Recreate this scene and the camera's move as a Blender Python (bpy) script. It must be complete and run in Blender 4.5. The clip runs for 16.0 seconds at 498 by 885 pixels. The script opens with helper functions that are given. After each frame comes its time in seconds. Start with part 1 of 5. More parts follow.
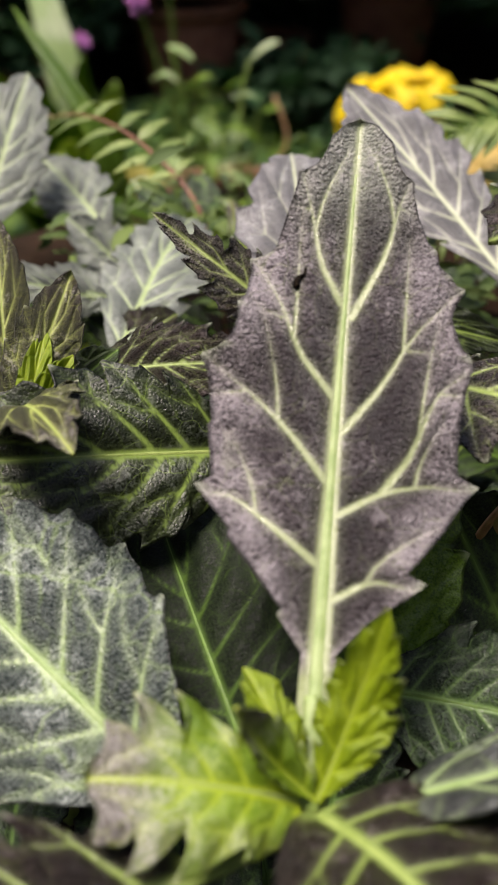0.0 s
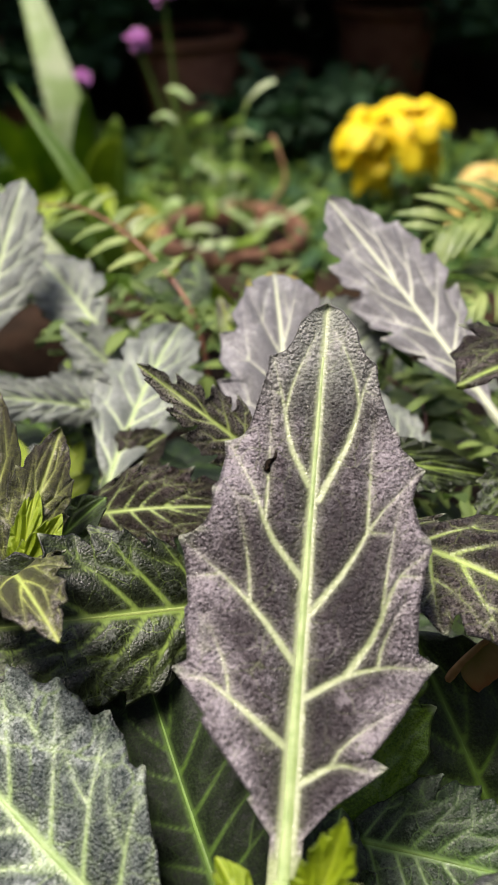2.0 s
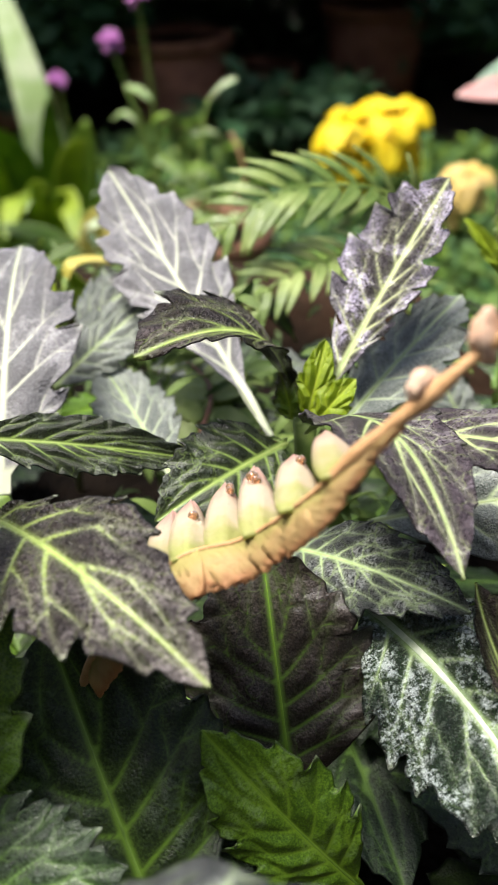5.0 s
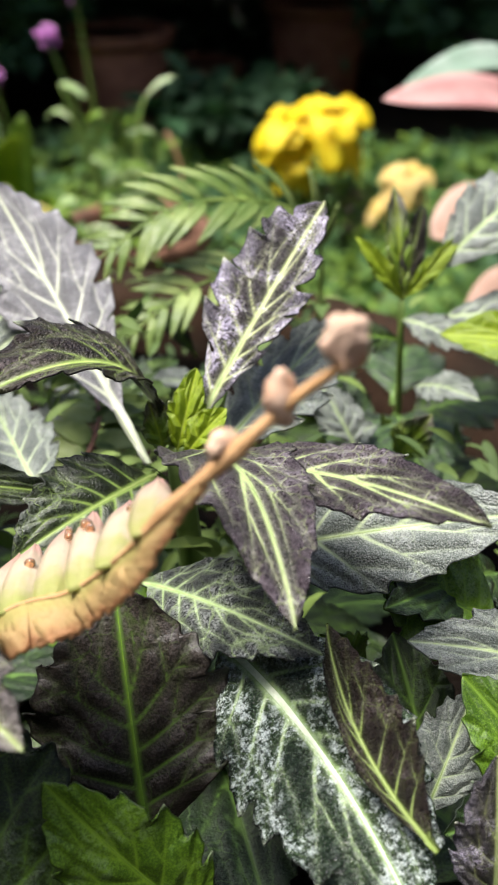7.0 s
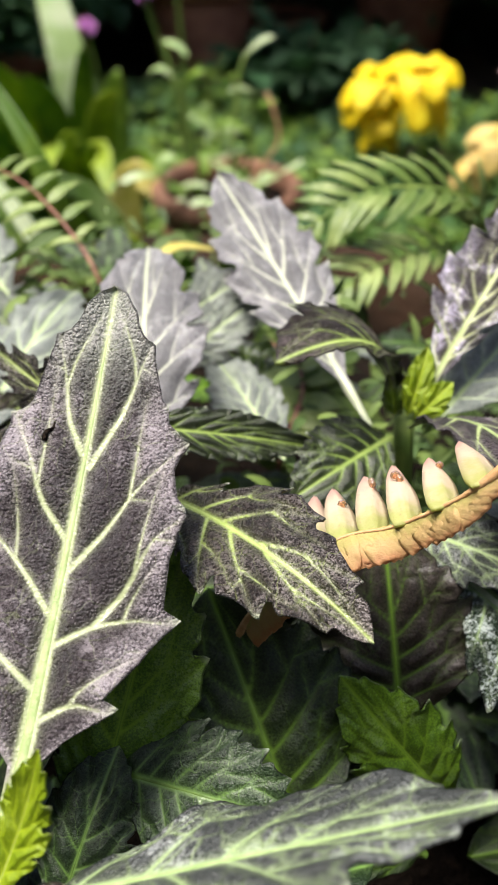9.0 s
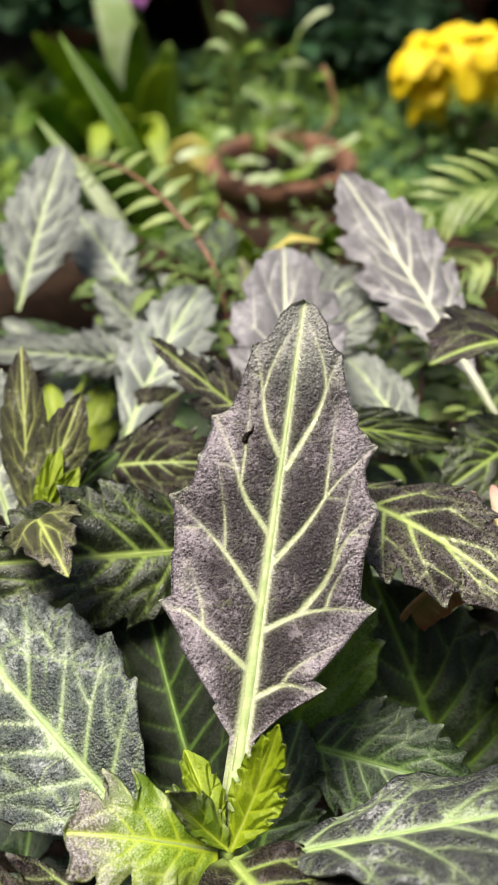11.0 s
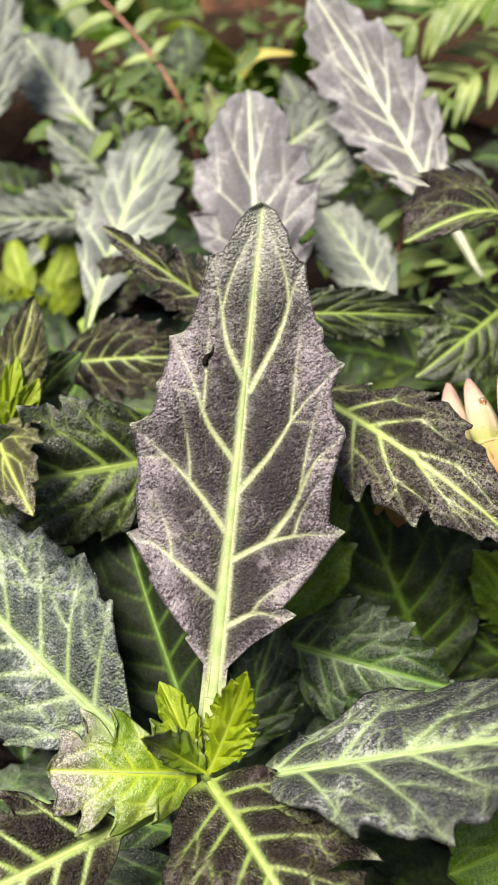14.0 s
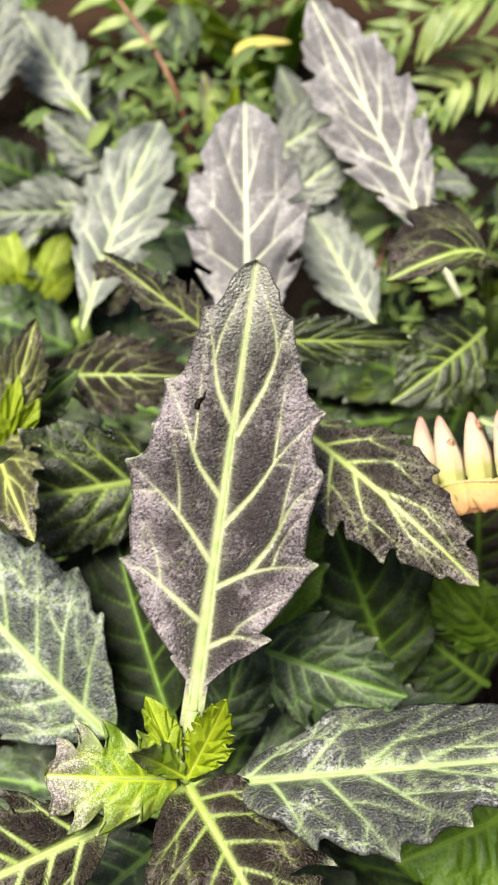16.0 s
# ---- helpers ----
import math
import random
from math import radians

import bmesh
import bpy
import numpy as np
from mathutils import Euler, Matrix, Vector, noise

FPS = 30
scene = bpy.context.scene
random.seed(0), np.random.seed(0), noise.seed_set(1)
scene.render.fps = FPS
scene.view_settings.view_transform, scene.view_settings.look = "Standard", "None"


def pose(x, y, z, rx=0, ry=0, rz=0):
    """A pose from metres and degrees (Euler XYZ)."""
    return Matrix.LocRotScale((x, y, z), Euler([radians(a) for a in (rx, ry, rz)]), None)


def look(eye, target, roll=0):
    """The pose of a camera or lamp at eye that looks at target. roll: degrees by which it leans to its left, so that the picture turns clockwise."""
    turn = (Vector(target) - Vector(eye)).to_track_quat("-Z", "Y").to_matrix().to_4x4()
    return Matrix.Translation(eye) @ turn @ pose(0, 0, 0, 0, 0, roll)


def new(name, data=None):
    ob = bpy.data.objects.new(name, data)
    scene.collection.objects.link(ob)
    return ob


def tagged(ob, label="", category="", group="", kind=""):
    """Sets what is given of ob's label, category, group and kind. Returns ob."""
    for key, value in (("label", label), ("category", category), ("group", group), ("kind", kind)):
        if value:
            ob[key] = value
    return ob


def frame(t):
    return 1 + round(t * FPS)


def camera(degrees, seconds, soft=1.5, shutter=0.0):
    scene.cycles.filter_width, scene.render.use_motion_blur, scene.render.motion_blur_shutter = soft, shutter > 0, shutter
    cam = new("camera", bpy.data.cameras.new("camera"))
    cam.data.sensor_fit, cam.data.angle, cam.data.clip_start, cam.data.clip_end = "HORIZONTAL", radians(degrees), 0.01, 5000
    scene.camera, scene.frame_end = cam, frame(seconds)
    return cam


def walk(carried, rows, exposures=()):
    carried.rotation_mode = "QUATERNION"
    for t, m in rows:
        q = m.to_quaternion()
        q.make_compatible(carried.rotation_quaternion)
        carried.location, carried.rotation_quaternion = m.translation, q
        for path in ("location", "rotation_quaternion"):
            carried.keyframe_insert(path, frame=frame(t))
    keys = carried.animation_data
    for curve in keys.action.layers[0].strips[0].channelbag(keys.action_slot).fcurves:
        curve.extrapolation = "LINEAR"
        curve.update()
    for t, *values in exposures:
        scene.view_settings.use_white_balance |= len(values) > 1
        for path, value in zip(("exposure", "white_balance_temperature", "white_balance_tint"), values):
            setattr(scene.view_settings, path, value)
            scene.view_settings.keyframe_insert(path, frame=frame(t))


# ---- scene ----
cam = camera(29.8, 16.0, soft=0.7)
METRES, EYE, TILT, LEAN, TURN = 0.29, 0.60, -35.0, 0.0, 0.0
PATH = [
    (0, (0.002, 0.001, 0.603), (0.005, 1.647, -0.533), 0.1),
    (0.5, (-0.001, 0.004, 0.612), (-0.001, 1.652, -0.52), -0.2),
    (1, (-0.001, 0.006, 0.619), (0.003, 1.659, -0.506), -0.0),
    (1.5, (0.005, 0.007, 0.626), (0.006, 1.671, -0.484), -0.4),
    (2, (0.007, 0.007, 0.629), (-0.002, 1.672, -0.479), -0.8),
    (2.5, (0.015, 0.007, 0.636), (0.001, 1.676, -0.466), -0.8),
    (3, (0.022, 0.007, 0.634), (0.011, 1.681, -0.461), -0.7),
    (3.5, (0.031, 0.008, 0.627), (0.025, 1.682, -0.468), -0.7),
    (4, (0.046, 0.011, 0.617), (0.043, 1.682, -0.482), -0.5),
    (4.5, (0.059, 0.015, 0.613), (0.05, 1.683, -0.489), -0.7),
    (5, (0.073, 0.02, 0.613), (0.038, 1.692, -0.483), -1.5),
    (5.2, (0.077, 0.02, 0.61), (0.047, 1.697, -0.48), -1.4),
    (7.3, (0.09, 0.027, 0.621), (0.162, 1.686, -0.494), 0.1),
    (7.5, (0.087, 0.023, 0.628), (0.145, 1.675, -0.499), 0.3),
    (8, (0.078, 0.013, 0.635), (0.088, 1.636, -0.534), 1.0),
    (8.5, (0.059, 0.005, 0.635), (0.032, 1.608, -0.56), 1.4),
    (9, (0.048, -0.002, 0.639), (0.004, 1.608, -0.546), 0.2),
    (9.5, (0.039, -0.007, 0.646), (-0.018, 1.609, -0.531), 0.0),
    (10, (0.024, -0.012, 0.645), (-0.08, 1.598, -0.537), -1.0),
    (10.2, (0.019, -0.013, 0.646), (-0.093, 1.596, -0.537), -1.0),
    (12.3, (0.022, 0.001, 0.659), (-0.091, 1.39, -0.775), -1.9),
    (12.5, (0.022, 0.004, 0.659), (-0.09, 1.36, -0.807), -3.1),
    (13, (0.026, 0.009, 0.658), (-0.088, 1.321, -0.847), -4.8),
    (13.5, (0.028, 0.011, 0.669), (-0.085, 1.282, -0.871), -4.6),
    (14, (0.026, 0.014, 0.668), (-0.082, 1.231, -0.915), -4.5),
    (14.5, (0.026, 0.018, 0.671), (-0.064, 1.2, -0.94), -3.5),
    (15, (0.024, 0.021, 0.674), (-0.05, 1.17, -0.961), -1.7),
    (15.5, (0.025, 0.025, 0.675), (-0.034, 1.125, -0.994), -1.0),
    (16, (0.024, 0.024, 0.693), (-0.026, 1.104, -0.99), -0.2),
]
EXPOSURES = [(0.0, 0.54, 6750, 20), (2.5, 0.88, 6600, 18), (5.0, 1.12, 6350, 15), (7.5, 1.06, 6250, 15), (9.0, 1.10, 6450, 15), (10.0, 0.98, 6650, 16), (12.5, 0.95, 6750, 17), (16.0, 1.24, 6900, 14)]
walk(cam, [(t, look(eye, target, roll)) for t, eye, target, roll in PATH], EXPOSURES)
# the eye stays at a hand's width from the leaves: a shallow lens
cam.data.dof.use_dof = True
cam.data.dof.focus_distance = 0.163
cam.data.dof.aperture_fstop = 29.0

GROUND = -0.12      # garden soil, half a metre below the planter's rim
SOIL = 0.405        # soil inside the planter

# ---- light: bright overcast sky ----
world = bpy.data.worlds.new("sky")
scene.world = world
world.use_nodes = True
wn = world.node_tree
sky = wn.nodes.new("ShaderNodeTexSky")
sky.sky_type, sky.sun_disc = "NISHITA", False
sky.sun_elevation, sky.sun_rotation = radians(74), radians(-90)
sky.air_density, sky.dust_density, sky.ozone_density = 1.0, 4.0, 1.0
wn.links.new(sky.outputs[0], wn.nodes["Background"].inputs[0])
wn.nodes["Background"].inputs[1].default_value = 0.11
sun_data = bpy.data.lights.new("sun", "SUN")
sun_data.energy, sun_data.angle, sun_data.color = 5.0, radians(28), (1.0, 0.95, 0.86)
sun = new("sun", sun_data)
sun.matrix_world = look((-0.55, 0.15, 2.0), (0, 0.15, 0))


# ---- materials ----
def rgb(c):
    return (*c, 1.0)


def material(name):
    m = bpy.data.materials.new(name)
    m.use_nodes = True
    return m, m.node_tree.nodes, m.node_tree.links, m.node_tree.nodes["Principled BSDF"]


def mixer(n, l, fac, a, b):
    """Mixes two colours (values or sockets) by a factor (value or socket)."""
    m = n.new("ShaderNodeMix")
    m.data_type = "RGBA"
    for i, v in ((0, fac), (6, a), (7, b)):
        if isinstance(v, bpy.types.NodeSocket):
            l.new(v, m.inputs[i])
        else:
            m.inputs[i].default_value = v if i == 0 else rgb(v)
    return m.outputs[2]


def ranged(n, l, value, a, b, c, d):
    m = n.new("ShaderNodeMapRange")
    m.interpolation_type = "SMOOTHSTEP"
    l.new(value, m.inputs[0])
    for i, v in enumerate((a, b, c, d)):
        m.inputs[i + 1].default_value = v
    return m.outputs[0]


def noisy(n, l, vec, scale, detail=3.0, rough=0.55):
    m = n.new("ShaderNodeTexNoise")
    m.inputs["Scale"].default_value, m.inputs["Detail"].default_value = scale, detail
    m.inputs["Roughness"].default_value = rough
    if vec is not None:
        l.new(vec, m.inputs["Vector"])
    return m.outputs[0]


def math2(n, l, op, a, b):
    m = n.new("ShaderNodeMath")
    m.operation = op
    for i, v in enumerate((a, b)):
        if isinstance(v, bpy.types.NodeSocket):
            l.new(v, m.inputs[i])
        else:
            m.inputs[i].default_value = v
    return m.outputs[0]


def leaf_material(name, dark, light, vein, net=0.35, halo=0.35, rough=0.42, bloom=0.0, bloom_glint_colour=(0.5, 0.52, 0.5),
                  glow=0.18, relief=0.6, spec=0.5, tip=None, tip_from=0.84, tip_most=0.92, cells=210, cellw=0.05, margin=0.0, pale=None, outward=False, sheen=0.0, pits=0.0):
    """A leaf: blotched tissue between bright veins, a fine net of veinlets, bloom with painted glints, pebbled skin."""
    m, n, l, p = material(name)
    at = n.new("ShaderNodeAttribute")
    at.attribute_name = "flat"
    va = n.new("ShaderNodeAttribute")
    va.attribute_name = "vein"
    vec, vd = at.outputs["Vector"], va.outputs["Fac"]
    big, mid, fine = noisy(n, l, vec, 90, 3), noisy(n, l, vec, 420, 4), noisy(n, l, vec, 1350, 3, 0.75)
    warp = n.new("ShaderNodeVectorMath")
    warp.operation = "MULTIPLY_ADD"
    wob = n.new("ShaderNodeTexNoise")
    wob.inputs["Scale"].default_value = 150
    l.new(vec, wob.inputs["Vector"])
    l.new(wob.outputs["Color"], warp.inputs[0])
    warp.inputs[1].default_value = (0.008, 0.008, 0.0)
    l.new(vec, warp.inputs[2])
    vo = n.new("ShaderNodeTexVoronoi")
    vo.feature = "DISTANCE_TO_EDGE"
    vo.inputs["Scale"].default_value = cells
    l.new(warp.outputs[0], vo.inputs["Vector"])
    cell = vo.outputs["Distance"]
    grit = noisy(n, l, vec, 2500, 3, 0.7)
    pebble = n.new("ShaderNodeTexVoronoi")
    pebble.inputs["Scale"].default_value = 1900
    l.new(vec, pebble.inputs["Vector"])
    mixed = math2(n, l, "ADD", math2(n, l, "MULTIPLY", big, 0.25), math2(n, l, "ADD", math2(n, l, "MULTIPLY", fine, 0.3), math2(n, l, "MULTIPLY", grit, 0.45)))
    tissue = mixer(n, l, ranged(n, l, mixed, 0.43, 0.58, 0, 1), dark, light)
    if margin > 0:
        ac = n.new("ShaderNodeAttribute")
        ac.attribute_name = "across"
        edge = ranged(n, l, math2(n, l, "ADD", ac.outputs["Fac"], math2(n, l, "MULTIPLY", big, 0.9)), 0.90, 1.40, 0.0, margin)
        tissue = mixer(n, l, math2(n, l, "MULTIPLY", edge, ranged(n, l, mixed, 0.42, 0.56, 0.12, 1.0)), tissue, pale or [1.15 * v for v in light])
    if pits > 0:
        pa = n.new("ShaderNodeAttribute")
        pa.attribute_name = "across"
        pit = math2(n, l, "MULTIPLY", ranged(n, l, math2(n, l, "ADD", pa.outputs["Fac"], math2(n, l, "MULTIPLY", big, 0.8)), 0.62, 0.86, 1.0, 0.0), ranged(n, l, math2(n, l, "ADD", math2(n, l, "MULTIPLY", fine, 0.6), math2(n, l, "MULTIPLY", mid, 0.4)), 0.46, 0.55, 0.15, 1.0))
        tissue = mixer(n, l, math2(n, l, "MULTIPLY", pit, pits), tissue, [0.4 * v for v in dark])
    if tip is not None:
        sa = n.new("ShaderNodeAttribute")
        sa.attribute_name = "along"
        brown = ranged(n, l, math2(n, l, "ADD", sa.outputs["Fac"], math2(n, l, "MULTIPLY", mixed, 0.5)), tip_from, tip_from + 0.28, 0.0, tip_most)
        tissue = mixer(n, l, brown, tissue, tip)
    # Pale flecks: leaf bloom, and sky glints painted into the colour.
    if bloom > 0:
        bloom_glints = math2(n, l, "MULTIPLY", ranged(n, l, math2(n, l, "ADD", math2(n, l, "MULTIPLY", fine, 0.5 if outward else 0.6), math2(n, l, "MULTIPLY", grit if outward else mid, 0.5 if outward else 0.4)), 0.46, 0.60, 0, 1), ranged(n, l, big, *((0.40, 0.55) if outward else (0.42, 0.54) if bloom > 0.9 else (0.49, 0.60)), 0.05, 1))
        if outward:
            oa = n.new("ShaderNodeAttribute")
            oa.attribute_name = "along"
            bloom_glints = math2(n, l, "MULTIPLY", bloom_glints, ranged(n, l, oa.outputs["Fac"], 0.35, 0.75, 0.12, 1.0))
        tissue = mixer(n, l, math2(n, l, "MULTIPLY", bloom_glints, bloom), tissue, bloom_glint_colour)
    c = mixer(n, l, math2(n, l, "MULTIPLY", ranged(n, l, cell, cellw, 0.0, 0.0, 0.9 * net), ranged(n, l, big, 0.42, 0.60, 0.2, 1.0)), tissue, vein)
    c = mixer(n, l, math2(n, l, "MULTIPLY", ranged(n, l, vd, 1.5, 0.0, 0.0, halo), ranged(n, l, mixed, 0.42, 0.56, 0.3, 1.0)), c, vein)
    c = mixer(n, l, ranged(n, l, math2(n, l, "ADD", vd, math2(n, l, "ADD", math2(n, l, "MULTIPLY", fine, 0.45), math2(n, l, "MULTIPLY", grit, 0.25))), 0.76, 0.10, 0.0, 0.78), c, vein)
    ea = n.new("ShaderNodeAttribute")
    ea.attribute_name = "across"
    c = mixer(n, l, ranged(n, l, math2(n, l, "ADD", ea.outputs["Fac"], math2(n, l, "MULTIPLY", fine, 0.03)), 0.972, 1.005, 0.0, 0.75), c, [0.35 * v for v in dark])
    ri = n.new("ShaderNodeAttribute")
    ri.attribute_name = "rim"
    c = mixer(n, l, ranged(n, l, ri.outputs["Fac"], 0.25, 0.85, 0.0, 0.75), c, [0.5 * v + 0.22 for v in vein])
    l.new(c, p.inputs["Base Color"])
    l.new(ranged(n, l, fine, 0.3, 0.7, rough - 0.12, rough + 0.18), p.inputs["Roughness"])
    p.inputs["Specular IOR Level"].default_value = spec
    p.inputs["Sheen Weight"].default_value, p.inputs["Sheen Roughness"].default_value = sheen, 0.45
    h = math2(n, l, "ADD", math2(n, l, "MULTIPLY", fine, 1.0), math2(n, l, "MULTIPLY", grit, 0.9))
    h = math2(n, l, "ADD", h, math2(n, l, "MULTIPLY", pebble.outputs["Distance"], -1.0))
    h = math2(n, l, "ADD", h, math2(n, l, "MULTIPLY", ranged(n, l, cell, 0.0, 0.3, 0, 1), 0.3))
    h = math2(n, l, "MULTIPLY", h, ranged(n, l, vd, -0.2, 1.2, 0.15, 1.0))
    bump = n.new("ShaderNodeBump")
    bump.inputs["Strength"].default_value, bump.inputs["Distance"].default_value = min(relief, 1.0), 0.0008 * relief
    l.new(h, bump.inputs["Height"])
    l.new(bump.outputs[0], p.inputs["Normal"])
    tr = n.new("ShaderNodeBsdfTranslucent")
    l.new(c, tr.inputs[0])
    mx = n.new("ShaderNodeMixShader")
    mx.inputs[0].default_value = glow
    l.new(p.outputs[0], mx.inputs[1])
    l.new(tr.outputs[0], mx.inputs[2])
    l.new(mx.outputs[0], n["Material Output"].inputs[0])
    return m


def plain_material(name, a, b, scale=60.0, rough=0.6, relief=0.3, depth=0.002, glow=0.0, spec=0.4, third=None):
    """Two tones blotched by noise with a finer grain and relief, by object space."""
    m, n, l, p = material(name)
    tc = n.new("ShaderNodeTexCoord")
    oi = n.new("ShaderNodeObjectInfo")
    vec = tc.outputs["Object"]
    big, fine = noisy(n, l, vec, scale, 4), noisy(n, l, vec, scale * 9, 3, 0.65)
    c = mixer(n, l, ranged(n, l, big, 0.35, 0.65, 0, 1), a, b)
    if third is not None:
        c = mixer(n, l, ranged(n, l, fine, 0.55, 0.75, 0, 0.7), c, third)
    vary = mixer(n, l, math2(n, l, "MULTIPLY", oi.outputs["Random"], 0.35), c, [0.7 * v for v in a])
    l.new(vary, p.inputs["Base Color"])
    l.new(ranged(n, l, fine, 0.3, 0.7, rough - 0.1, rough + 0.12), p.inputs["Roughness"])
    p.inputs["Specular IOR Level"].default_value = spec
    bump = n.new("ShaderNodeBump")
    bump.inputs["Strength"].default_value, bump.inputs["Distance"].default_value = relief, depth
    l.new(math2(n, l, "ADD", fine, big), bump.inputs["Height"])
    l.new(bump.outputs[0], p.inputs["Normal"])
    if glow > 0:
        tr = n.new("ShaderNodeBsdfTranslucent")
        l.new(vary, tr.inputs[0])
        mx = n.new("ShaderNodeMixShader")
        mx.inputs[0].default_value = glow
        l.new(p.outputs[0], mx.inputs[1])
        l.new(tr.outputs[0], mx.inputs[2])
        l.new(mx.outputs[0], n["Material Output"].inputs[0])
    return m


def island_material(name, a, b, c3, rough=0.75, glow=0.25):
    """Foliage of many small leaves, each leaf with its own tone."""
    m, n, l, p = material(name)
    g = n.new("ShaderNodeNewGeometry")
    tc = n.new("ShaderNodeTexCoord")
    big = noisy(n, l, tc.outputs["Object"], 5.0, 3)
    c = mixer(n, l, g.outputs["Random Per Island"], a, b)
    c = mixer(n, l, ranged(n, l, big, 0.45, 0.62, 0, 0.8), c, c3)
    l.new(c, p.inputs["Base Color"])
    p.inputs["Roughness"].default_value = rough
    tr = n.new("ShaderNodeBsdfTranslucent")
    l.new(c, tr.inputs[0])
    mx = n.new("ShaderNodeMixShader")
    mx.inputs[0].default_value = glow
    l.new(p.outputs[0], mx.inputs[1])
    l.new(tr.outputs[0], mx.inputs[2])
    l.new(mx.outputs[0], n["Material Output"].inputs[0])
    return m


